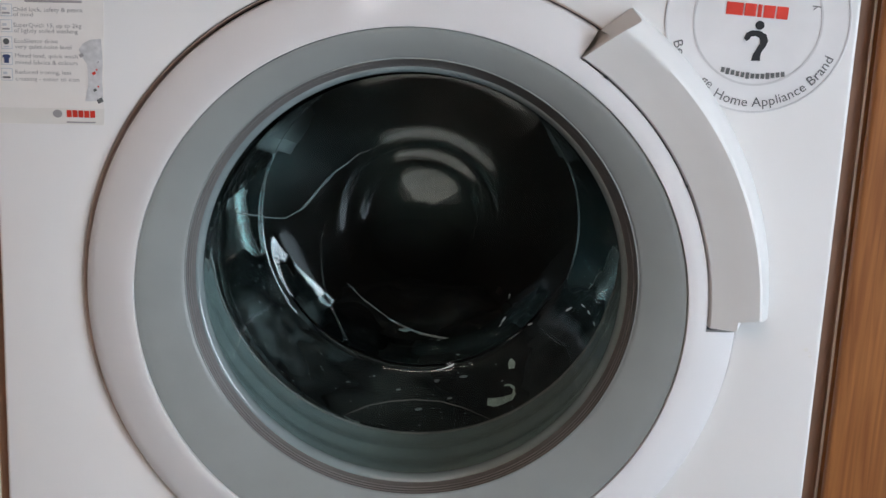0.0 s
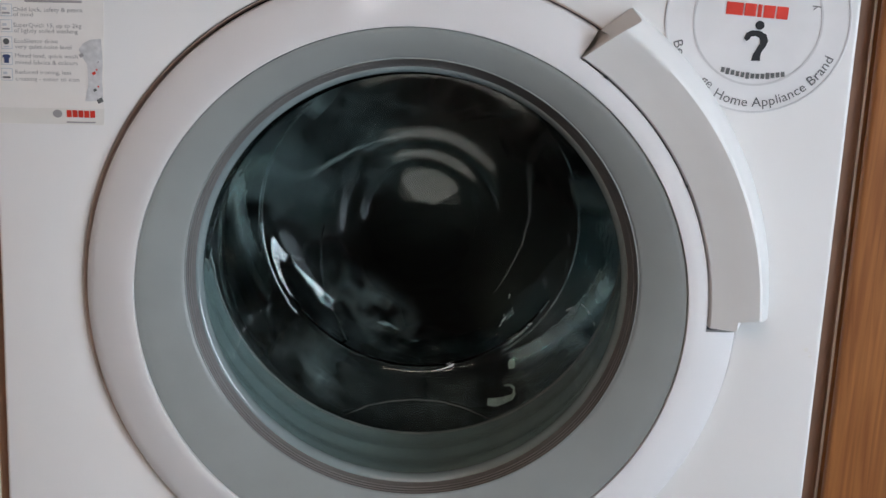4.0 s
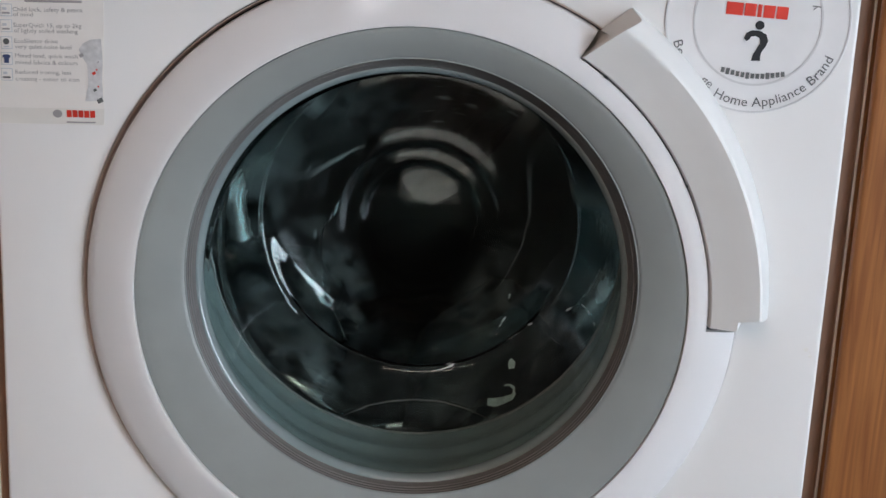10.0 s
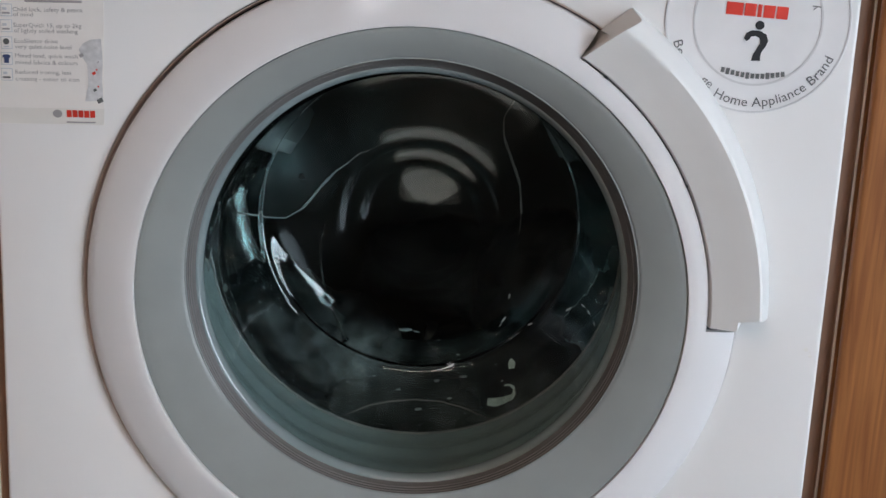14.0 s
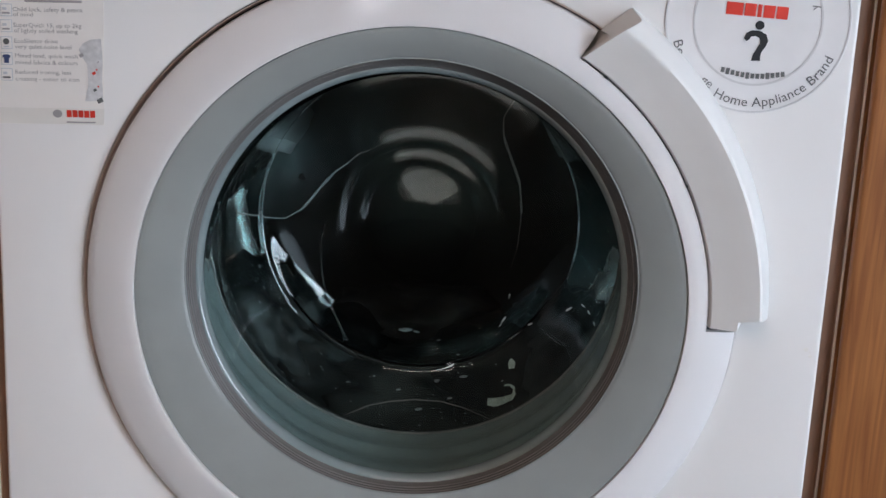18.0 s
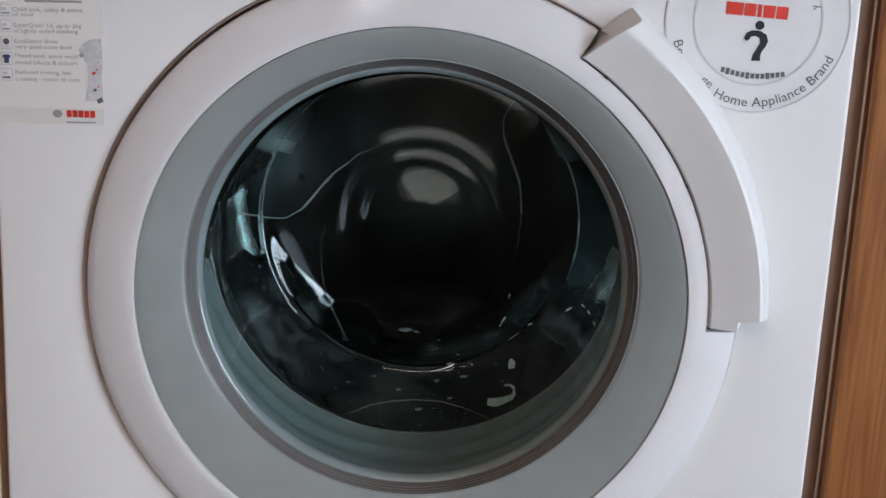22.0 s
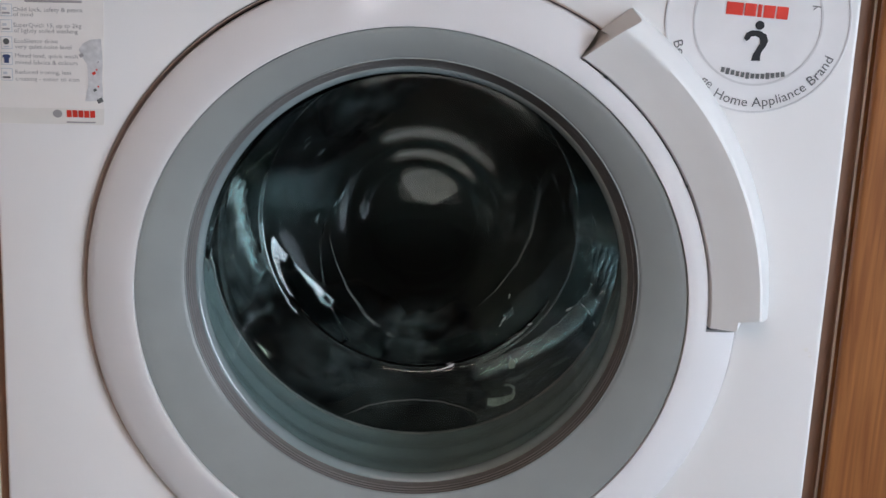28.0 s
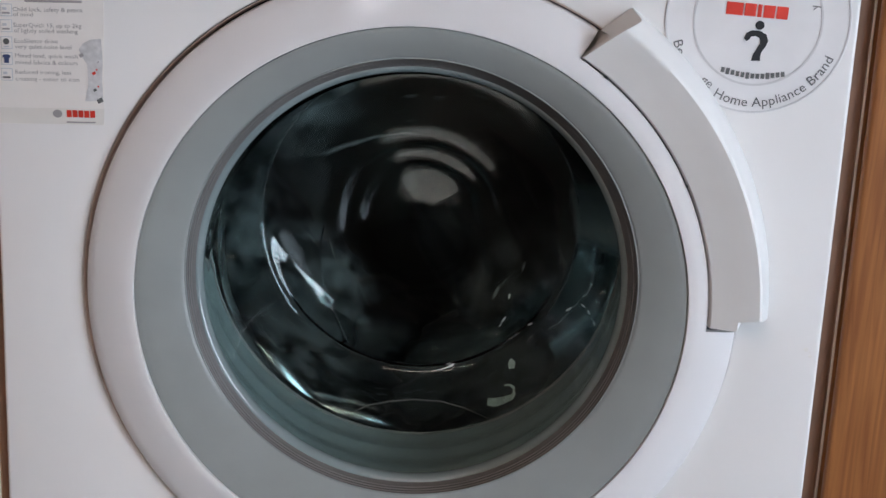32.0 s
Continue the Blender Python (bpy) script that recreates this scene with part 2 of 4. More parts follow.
def place_text(name, text, size, x, y, z, rot, material, parent, width=None):
    me = lettering(text, size)
    xs = [v.co.x for v in me.vertices]
    k = width / (max(xs) - min(xs)) if width else 1.0
    x0 = min(xs)
    c, s = math.cos(radians(rot)), math.sin(radians(rot))
    for v in me.vertices:
        u, w = (v.co.x - x0) * k, v.co.y
        v.co = (x + c * u - s * w, y, z + s * u + c * w)
    me.name = name
    me.materials.append(material)
    ob = new(name, me)
    ob.parent = parent
    return ob


# ---- the room ----


def structure(name, bm, material, label, smooth=0):
    return tagged(finish(name, bm, material, smooth=smooth), label, name.split("_")[0], kind="structure")


X0, X1, Y0, Y1, ZT = -1.35, 1.5, -2.75, 0.64, 2.4
structure("ground_slab", boxed(X0 - 0.1, X1 + 0.1, Y0 - 0.1, Y1 + 0.1, -0.12, -0.012), TILE, "concrete floor slab under the tiles")
structure("ceiling", boxed(X0 - 0.1, X1 + 0.1, Y0 - 0.1, Y1 + 0.1, ZT, ZT + 0.1), CEILING_PAINT, "plain greige painted ceiling")
structure("wall_north", boxed(X0 - 0.1, X1 + 0.1, Y1, Y1 + 0.1, 0, ZT), PAINT, "plain painted wall behind the machine")
structure("wall_west", boxed(X0 - 0.1, X0, Y0, Y1, 0, ZT), PAINT, "plain painted wall")


_bm = bmesh.new()
for _a in ((Y0, -1.7, 0, ZT), (-1.7, -0.8, 0, 0.01), (-1.7, -0.8, 1.22, ZT), (-0.8, Y1, 0, ZT)):
    box(_bm, X1, X1 + 0.1, _a[0], _a[1], _a[2], _a[3])
structure("wall_east", _bm, PANEL_PAINT, "plain painted wall with a window opening")


def framed_window(name, y0, y1, z0, z1, label):
    w = tagged(empty(name), label, "window", kind="structure")
    e = 0.02 if y1 - y0 < 0.3 else 0.05
    for a0, a1, b0, b1 in ((y0, y0 + e, z0, z1), (y1 - e, y1, z0, z1), (y0 + e + 0.001, y1 - e - 0.001, z0, z0 + e), (y0 + e + 0.001, y1 - e - 0.001, z1 - e, z1)):
        part("window_frame", boxed(X1 + 0.03, X1 + 0.07, a0, a1, b0, b1, bevel=0.002), FRAME_WHITE, w)
    g = part("pane", boxed(X1 + 0.048, X1 + 0.052, y0 + e + 0.001, y1 - e - 0.001, z0 + e + 0.001, z1 - e - 0.001), PANE, w)
    g.visible_shadow = False


framed_window("window_2", -1.7, -0.8, 0.01, 1.22, "low white framed window beside the machine")
_bm = bmesh.new()
for _a in ((X0 - 0.1, -0.31, 0, ZT), (0.09, X1 + 0.1, 0, ZT), (-0.31, 0.09, 0, 1.43), (-0.31, 0.09, 2.36, ZT)):
    box(_bm, _a[0], _a[1], Y0 - 0.1, Y0, _a[2], _a[3])
structure("wall_south", _bm, TAUPE, "plain dark painted wall with an opening added for the sun")


# Framed opening added out of view so that sun reaches the white oval.
def sun_opening():
    w = tagged(empty("window_1"), "small framed opening added out of view for the sun", "window", kind="structure")
    for x0, x1, z0, z1 in ((-0.31, -0.295, 1.43, 2.36), (0.075, 0.09, 1.43, 2.36), (-0.294, 0.074, 1.43, 1.445), (-0.294, 0.074, 2.345, 2.36)):
        part("window_frame", boxed(x0, x1, Y0 - 0.07, Y0 - 0.03, z0, z1, bevel=0.002), FRAME_WHITE, w)
    g = part("pane", boxed(-0.294, 0.074, Y0 - 0.052, Y0 - 0.048, 1.446, 2.344), PANE, w)
    g.visible_shadow = False


sun_opening()


# Added sheet, never in view; it keeps the pale wall out of the reflections.
structure("panelling_west", boxed(X0, X0 + 0.012, Y0, Y1, 0.0, ZT - 0.002), PANEL_PAINT, "unseen grey-brown sheet added to darken reflections in the glass")


# White oval added out of view as a reflector, mirrored in the door glass.
def floor_reflector():
    pts = []
    for k in range(48):
        a = 2 * math.pi * k / 48
        u, v = math.cos(a), math.sin(a)
        pts.append((-0.105 + 0.168 * math.copysign(abs(u), u), -0.90 + 0.37 * math.copysign(abs(v), v)))
    bm = bmesh.new()
    low = [bm.verts.new((x, y, 0.0005)) for x, y in pts]
    mid = [bm.verts.new((x, y, 0.009)) for x, y in pts]
    top = [bm.verts.new((-0.105 + (x + 0.105) * 0.96, -0.90 + (y + 0.90) * 0.97, 0.013)) for x, y in pts]
    for p, q in ((low, mid), (mid, top)):
        for k in range(48):
            bm.faces.new((p[k], p[(k + 1) % 48], q[(k + 1) % 48], q[k]))
    bm.faces.new(top)
    bm.faces.new(low)
    tagged(finish("floor_reflector", bm, REFLECTOR_WHITE), "white oval reflector added on the floor out of view", "mat")


floor_reflector()


def floor_tiles():
    floor = structure("floor", boxed(X0, X1, Y0, Y1, -0.0115, -0.004), GROUT, "dark tiled floor with dark grout")
    size = 0.33
    me = None
    for i in range(int((X1 - X0) / size)):
        for j in range(int((Y1 - Y0) / size)):
            if me is None:
                me = finish("tile", boxed(0, size - 0.005, 0, size - 0.005, -0.0039, 0.0, bevel=0.0012, seg=1), TILE)
                t = me
                me = t.data
            else:
                t = new("tile", me)
            t.parent = floor
            t.location = (X0 + 0.04 + i * size, Y0 + 0.03 + j * size, 0)


floor_tiles()


def floor_lamp(x, y):
    p = tagged(empty("floor_lamp", pose(x, y, 0)), "slim floor lamp with a glowing torch shade", "lamp")

    def turned(name, prof, m, label=""):
        o = part(name, lathe(prof, n=28), m, p, label)
        o.matrix_local = pose(0, 0, 0, 90)
    turned("base", [(0.0, 0.0005), (0.11, 0.0005), (0.11, 0.012), (0.09, 0.02), (0.012, 0.024), (0.0, 0.024)], DARK_TRIM)
    turned("pole", [(0.0, 0.0245), (0.011, 0.0245), (0.011, 0.84), (0.019, 0.858), (0.0, 0.858)], DARK_TRIM)
    turned("stem", [(0.0, 0.859), (0.019, 0.859), (0.022, 1.00), (0.023, 1.139), (0.0, 1.139)], STEM_GLOW, "frosted glowing stem")
    turned("shade", [(0.0, 1.140), (0.024, 1.140), (0.040, 1.175), (0.052, 1.24), (0.056, 1.34), (0.054, 1.46), (0.048, 1.46), (0.050, 1.34), (0.046, 1.25), (0.030, 1.19), (0.0, 1.185)], BULB, "frosted glowing cup shade")


floor_lamp(-0.345, -2.05)


def ceiling_light(x, y, half):
    c = tagged(empty("ceiling_light", pose(x, y, ZT)), "wide ceiling light panel with a warm glowing diffuser", "ceiling light")
    for a in ((-half, half, -0.22, -0.2), (-half, half, 0.2, 0.22), (-half, 0.02 - half, -0.199, 0.199), (half - 0.02, half, -0.199, 0.199)):
        part("frame", boxed(*a, -0.04, -0.001, bevel=0.002), FRAME_WHITE, c)
    part("diffuser", boxed(0.021 - half, half - 0.021, -0.199, 0.199, -0.035, -0.02), DIFFUSER, c)


ceiling_light(-0.46, -2.36, 0.86)


def washing_machine():
    base = tagged(empty("washing_machine"), "white front-loading washing machine with grey-ringed round glass door", "washing machine")
    W, H, D = 0.2998, 0.848, 0.56
    # front sheet with a round hole for the door, the hole a little up and to one side of the door
    bm = bmesh.new()
    n, rh, ox, oz = 192, 0.2381, -0.0008, 0.0008
    zl, zh, e = 0.012, 0.70, 0.0025

    def border(a):
        c, s = math.cos(a), math.sin(a)
        x1, z0, z1 = W - e, zl - ZC, zh - ZC
        k = min(x1 / abs(c) if abs(c) > 1e-6 else 9, (z1 / s if s > 1e-6 else 9), (z0 / s if s < -1e-6 else 9))
        return k * c, ZC + k * s
    angs = sorted([2 * math.pi * i / n for i in range(n)] +
                  [math.atan2(z - ZC, x) % (2 * math.pi) for x in (-(W - e), W - e) for z in (zl, zh)])
    back, lip, roll, rim, outer = [], [], [], [], []
    for a in angs:
        c, s = math.cos(a), math.sin(a)
        back.append(bm.verts.new((ox + rh * c, 0.026, ZC + oz + rh * s)))
        lip.append(bm.verts.new((ox + rh * c, 0.0012, ZC + oz + rh * s)))
        roll.append(bm.verts.new((ox + (rh + 0.0005) * c, 0.0004, ZC + oz + (rh + 0.0005) * s)))
        rim.append(bm.verts.new((ox + (rh + 0.0016) * c, 0.0, ZC + oz + (rh + 0.0016) * s)))
        x, z = border(a)
        outer.append(bm.verts.new((x, 0.0, z)))
    m = len(angs)
    for i in range(m):
        j = (i + 1) % m
        for p, q in ((back, lip), (lip, roll), (roll, rim), (rim, outer)):
            bm.faces.new((p[i], p[j], q[j], q[i]))
    # rolled side edges
    for sgn in (-1, 1):
        prev = None
        for k in range(7):
            t = math.pi / 2 * k / 6
            x, y = sgn * (W - e + e * math.sin(t)), e - e * math.cos(t)
            pair = (bm.verts.new((x, y, zl)), bm.verts.new((x, y, zh)))
            if prev:
                bm.faces.new((prev[0], prev[1], pair[1], pair[0]))
            prev = pair
        pair = (bm.verts.new((sgn * W, 0.05, zl)), bm.verts.new((sgn * W, 0.05, zh)))
        bm.faces.new((prev[0], prev[1], pair[1], pair[0]))
    part("front_panel", bm, ENAMEL, base, "glossy white enamelled front sheet", 50)
    for sgn, nm in ((-1, "side_panel"), (1, "side_panel")):
        part(nm, boxed(*sorted((sgn * W, sgn * (W - 0.004))), 0.052, D, 0.012, H - 0.03), ENAMEL, base)
    part("back_panel", boxed(-W + 0.005, W - 0.005, D - 0.004, D, 0.03, H - 0.03), ENAMEL, base)
    part("top_panel", boxed(-W, W, 0.0, D, H - 0.029, H, bevel=0.006), ENAMEL, base)
    part("control_panel", boxed(-W, W, -0.004, 0.05, 0.704, H - 0.031, bevel=0.004), WHITE_PLASTIC, base)
    for x in (-0.24, 0.24):
        for y in (0.07, 0.5):
            part("foot", lathe([(0, 0.0), (0.02, 0.0), (0.02, 0.008), (0.008, 0.009), (0.008, 0.012), (0, 0.012)], n=20), DARK_TRIM, base)
            f = bpy.context.scene.collection.objects[-1]
            f.matrix_local = pose(x, y, 0, 90, 0, 0)
    # strip filling the gap round the door, the gap's shade put into its colour
    part("gap_fill", lathe([(0.2385, 0.0265), (0.2385, 0.0015), (0.2377, 0.0018), (0.2371, 0.0040), (0.2366, 0.0085), (0.2364, 0.0265)], cz=ZC, closed=True), SEAM_SHADE, base)
    part("bulkhead", lathe([(0.297, 0.03), (0.212, 0.03), (0.182, 0.044), (0.182, 0.05), (0.212, 0.036), (0.297, 0.036)], cz=ZC, closed=True), DARK_TRIM, base)
    return base


machine = washing_machine()
DOOR_X, DOOR_Z = 0.0008, ZC - 0.0006


def door():
    d = new("door")
    d.parent = machine
    d.location = (DOOR_X, 0, DOOR_Z)
    # white outer ring, cut away where the handle sits
    prof = [(0.1995, 0.012), (0.1995, -0.0122), (0.1998, -0.0128), (0.2004, -0.0130), (0.207, -0.0124), (0.2138, -0.0113), (0.221, -0.0098),
            (0.228, -0.0081), (0.2330, -0.0066), (0.2352, -0.0050), (0.2362, -0.0015), (0.2362, 0.018)]
    n = 360
    th0, th1 = -1.6, 59.0
    bm = bmesh.new()
    grid = [[bm.verts.new((r * math.cos(2 * math.pi * i / n), y, r * math.sin(2 * math.pi * i / n))) for i in range(n)] for r, y in prof]

    def notch(i):
        a = (i + 0.5) * 360 / n
        a = a - 360 if a > 180 else a
        return th0 < a < th1
    for k in range(len(prof) - 1):
        for i in range(n):
            if k >= 5 and notch(i):
                continue
            j = (i + 1) % n
            bm.faces.new((grid[k][i], grid[k][j], grid[k + 1][j], grid[k + 1][i]))
    # walls of the cut-away
    wall = [bm.verts.new((0.2138 * math.cos(radians(a)), 0.018, 0.2138 * math.sin(radians(a)))) for a in range(-2, 60)]
    for q in range(61):
        i, j = (q - 2) % n, (q - 1) % n
        bm.faces.new((grid[5][i], grid[5][j], wall[q + 1], wall[q]))
    for i in (-2 % n, 59):
        low = [bm.verts.new((v[i].co.x, 0.018, v[i].co.z)) for v in grid[5:11]]
        for k in range(5):
            bm.faces.new((grid[5 + k][i], grid[6 + k][i], low[k + 1], low[k]))
    part("outer_ring", bm, WHITE_PLASTIC, d, "glossy white plastic door ring", 35)
    # Raised dark plate: the shade inside the handle gap is put into its colour.
    bm = bmesh.new()
    arc = [[bm.verts.new((r * math.cos(radians(a)), y, r * math.sin(radians(a)))) for a in range(-2, 57)] for r, y in ((0.2139, -0.005), (0.2345, -0.003), (0.2345, 0.0), (0.2139, -0.002))]
    for k in range(4):
        for i in range(58):
            bm.faces.new((arc[k][i], arc[k][i + 1], arc[(k + 1) % 4][i + 1], arc[(k + 1) % 4][i]))
    for i in (0, 58):
        bm.faces.new([arc[k][i] for k in range(4)])
    part("gap_shade_plate", bm, DARK_TRIM, d, "dark plate standing in for shade in the handle gap")
    # grey ring, dished towards the glass
    # its inner edge lies deeper and a little higher than the outer one
    IX, IZ = -0.0002, 0.0124
    cone = [(0.1968 + (0.1650 - 0.1968) * k, -0.0112 + y, IX * k, IZ * k) for k, y in ((0.0, 0.0), (0.06, 0.0003), (0.25, 0.0017), (0.5, 0.0042), (0.75, 0.0068), (0.93, 0.0088), (1.0, 0.0098))]
    part("grey_ring", lathe([(0.1991, 0.012, 0, 0), (0.1991, -0.0108, 0, 0), (0.1988, -0.0112, 0, 0)] + cone + [(0.1643, -0.0004, IX, IZ), (0.1642, 0.0008, IX, IZ), (0.168, 0.006, IX, 0.0104),
                             (0.180, 0.018, 0, 0.004), (0.1991, 0.012, 0, 0)], n=200), GREY_PLASTIC, d, "satin mid-grey plastic ring round the glass", 35)
    part("ring_lip", lathe([(0.1643 + 0.0007 * math.cos(q * 0.7854), -0.0006 + 0.0007 * math.sin(q * 0.7854), IX, IZ) for q in range(8)], n=200, closed=True), LIP_GREY, d, "polished inner edge of the grey ring", 180)
    wall = [(0.1642, 0.0012), (0.1641, 0.0060), (0.1635, 0.0068), (0.1634, 0.0108), (0.1627, 0.0116), (0.1626, 0.0155), (0.1619, 0.0164), (0.1617, 0.0205), (0.1604, 0.0236)]
    part("inner_wall", lathe([(r, y, -0.0003 - 0.05 * y, 0.0119 - 0.19 * y) for r, y in wall] + [(0.1700, 0.0240, 0, 0.006), (0.1700, 0.0095, IX, 0.0094)], n=200, closed=True), TRIM_GREY, d, "glossy stepped grey inner wall of the ring", 35)
    bead = [(0.1606, 0.0243), (0.1588, 0.0248), (0.1572, 0.0264), (0.1562, 0.0290), (0.1560, 0.0320), (0.1566, 0.0350), (0.1580, 0.0376), (0.1605, 0.0394)]
    part("glass_trim", lathe([(r, y, -0.0014, 0.0068) for r, y in bead] + [(0.1700, 0.0402, 0, 0.0016), (0.1700, 0.0245, 0, 0.0060)], n=200, closed=True), BEAD_GREY, d, "glossy teal-grey bead round the glass", 50)
    # the bowl: clear glass, its end shifted upwards
    outer = [(0.1665, 0.0410, 0, 0), (0.1620, 0.0420, 0, 0), (0.1592, 0.0445, 0, 0.0005), (0.1558, 0.0500, 0, 0.003), (0.1490, 0.0610, 0, 0.010), (0.1405, 0.0740, 0, 0.019),
             (0.1325, 0.0860, 0, 0.028), (0.1262, 0.0954, 0, 0.0345), (0.1251, 0.0970, 0, 0.0356), (0.1246, 0.0975, 0, 0.0360), (0.1239, 0.0979, 0, 0.0363), (0.1230, 0.0982, 0, 0.0365), (0.1200, 0.0992, 0, 0.0365)]
    # the end: stepped in its upper half, nearly flat with a tight corner in the lower; rows of radius, stepped y, unstepped y, flat y
    end = [(0.1170, 0.1004, 0.1003, 0.1040), (0.1130, 0.1018, 0.1016, 0.1104), (0.1095, 0.1032, 0.1029, 0.1160), (0.1050, 0.1050, 0.1046, 0.1232), (0.0960, 0.1086, 0.1080, 0.1243), (0.0880, 0.1117, 0.1110, 0.1249),
           (0.0810, 0.1145, 0.1137, 0.1254), (0.0770, 0.1160, 0.1152, 0.1257), (0.0735, 0.1168, 0.1165, 0.1259), (0.0695, 0.1175, 0.1180, 0.1262), (0.0660, 0.1183, 0.1193, 0.1265), (0.0632, 0.1197, 0.1204, 0.1267),
           (0.0612, 0.1212, 0.1212, 0.1269), (0.0592, 0.1221, 0.1219, 0.1270), (0.0555, 0.1228, 0.1233, 0.1273), (0.0505, 0.1236, 0.1250, 0.1276), (0.0475, 0.1246, 0.1260, 0.1279), (0.0455, 0.1262, 0.1266, 0.1280),
           (0.0440, 0.1273, 0.1271, 0.1281), (0.0420, 0.1280, 0.1278, 0.1283), (0.0370, 0.1288, 0.1288, 0.1287), (0.0270, 0.1301, 0.1301, 0.1294), (0.0130, 0.1311, 0.1311, 0.1304), (0.0000, 0.1314, 0.1314, 0.1314)]
    bm = bmesh.new()
    n = 192

    def skin(push):
        """Rings of one face of the glass, set off by push along the wall's normal."""
        rows = [(r, y, y, y, z) for r, y, _, z in outer] + [(r, a, c, b, 0.0345 - 0.0032 * min(1.0, max(0.0, (0.108 - r) / 0.03))) for r, a, c, b in end]
        made = [[] for _ in rows]
        for i in range(n):
            t = 2 * math.pi * i / n
            u = min(1.0, max(0.0, (math.sin(t) + 0.25) / 0.6))
            v = min(1.0, max(0.0, math.sin(t) + 1.0))
            u, v = u * u * (3 - 2 * u), v * v * (3 - 2 * v)
            line = [(r, b + (c - b) * v + (a - c) * u, z) for r, a, c, b, z in rows]
            for k, (r, y, z) in enumerate(line):
                p, q = line[max(0, k - 1)], line[min(len(line) - 1, k + 1)]
                dr, dy = q[0] - p[0], q[1] - p[1]
                g = math.hypot(dr, dy)
                rr, yy = max(0.0, r + push * dy / g), y - push * dr / g
                if k == 0 and push:
                    rr, yy = 0.1667, y + 0.0042
                if k == len(line) - 1:
                    if not made[k]:
                        made[k].append(bm.verts.new((0, y + push, z)))
                    continue
                made[k].append(bm.verts.new((rr * math.cos(t), yy, z + rr * math.sin(t))))
        for p, q in zip(made, made[1:]):
            for i in range(n):
                h = (i + 1) % n
                bm.faces.new((p[i], p[h], q[0]) if len(q) == 1 else (p[i], p[h], q[h], q[i]))
        return made[0]
    rim_a, rim_b = skin(0.0), skin(0.0042)
    for i in range(n):
        h = (i + 1) % n
        bm.faces.new((rim_a[i], rim_a[h], rim_b[h], rim_b[i]))
    bowl = part("glass_bowl", bm, BOWL_GLASS, d, "clear bulging glass bowl with wet inner face", 42)
    bowl.visible_shadow = False
    # handle: a rising arc of plastic over the ring's edge; rows of first and last radius, y, first and last angle
    rows = [(0.2148, 0.2148, 0.016, -1.0, 58.75), (0.2148, 0.2148, -0.0115, -1.0, 58.9), (0.2162, 0.2160, -0.0140, -0.95, 58.7), (0.2230, 0.2230, -0.0166, -0.9, 58.1), (0.2300, 0.2300, -0.0194, -0.85, 57.5),
            (0.2336, 0.2336, -0.0209, -0.8, 57.2), (0.2340, 0.2340, -0.0211, 0.9, 57.2), (0.2400, 0.2400, -0.0236, 1.2, 56.7), (0.2452, 0.2450, -0.0257, 1.5, 56.3), (0.2478, 0.2474, -0.0266, 1.6, 56.1),
            (0.2494, 0.2494, -0.0262, 1.6, 55.9), (0.2520, 0.2540, -0.0225, 1.5, 55.3), (0.2545, 0.2580, -0.0165, 1.4, 54.8), (0.2557, 0.2594, -0.0140, 1.4, 54.8), (0.2580, 0.2618, -0.0008, 1.0, 56.7), (0.2370, 0.2370, -0.0008, 0.9, 58.6), (0.2358, 0.2358, 0.016, 0.9, 58.6)]
    bm = bmesh.new()
    m = 72
    grid = []
    for r0, r1, y, a, b in rows:
        line = []
        for i in range(m + 1):
            r, t = r0 + (r1 - r0) * i / m, radians(a + (b - a) * i / m)
            line.append(bm.verts.new((r * math.cos(t), y, r * math.sin(t))))
        grid.append(line)
    for k in range(len(rows)):
        p, q = grid[k], grid[(k + 1) % len(rows)]
        for i in range(m):
            bm.faces.new((p[i], p[i + 1], q[i + 1], q[i]))
    for i in (0, m):
        c = bm.verts.new(sum((g[i].co for g in grid), Vector()) / len(grid))
        for k in range(len(rows)):
            bm.faces.new((grid[k][i], grid[(k + 1) % len(rows)][i], c))
    part("handle", bm, HANDLE_PLASTIC, d, "pale grey curved pull handle", 32)
    for a, w in ((53.2, 0.0042), (27.4, 0.0020)):
        c, sn = math.cos(radians(a)), math.sin(radians(a))
        mk = part("dark_spot", slab([(0.2143 * c + u * -sn * w + v * c * 0.0011, 0.2143 * sn + u * c * w + v * sn * 0.0011) for u, v in ((-0.5, -0.6), (0.4, -0.8), (0.6, 0.3), (-0.2, 0.9))], -0.0130, -0.0112), INK, d, "small dark spot at the handle gap", 0)
    return d


the_door = door()


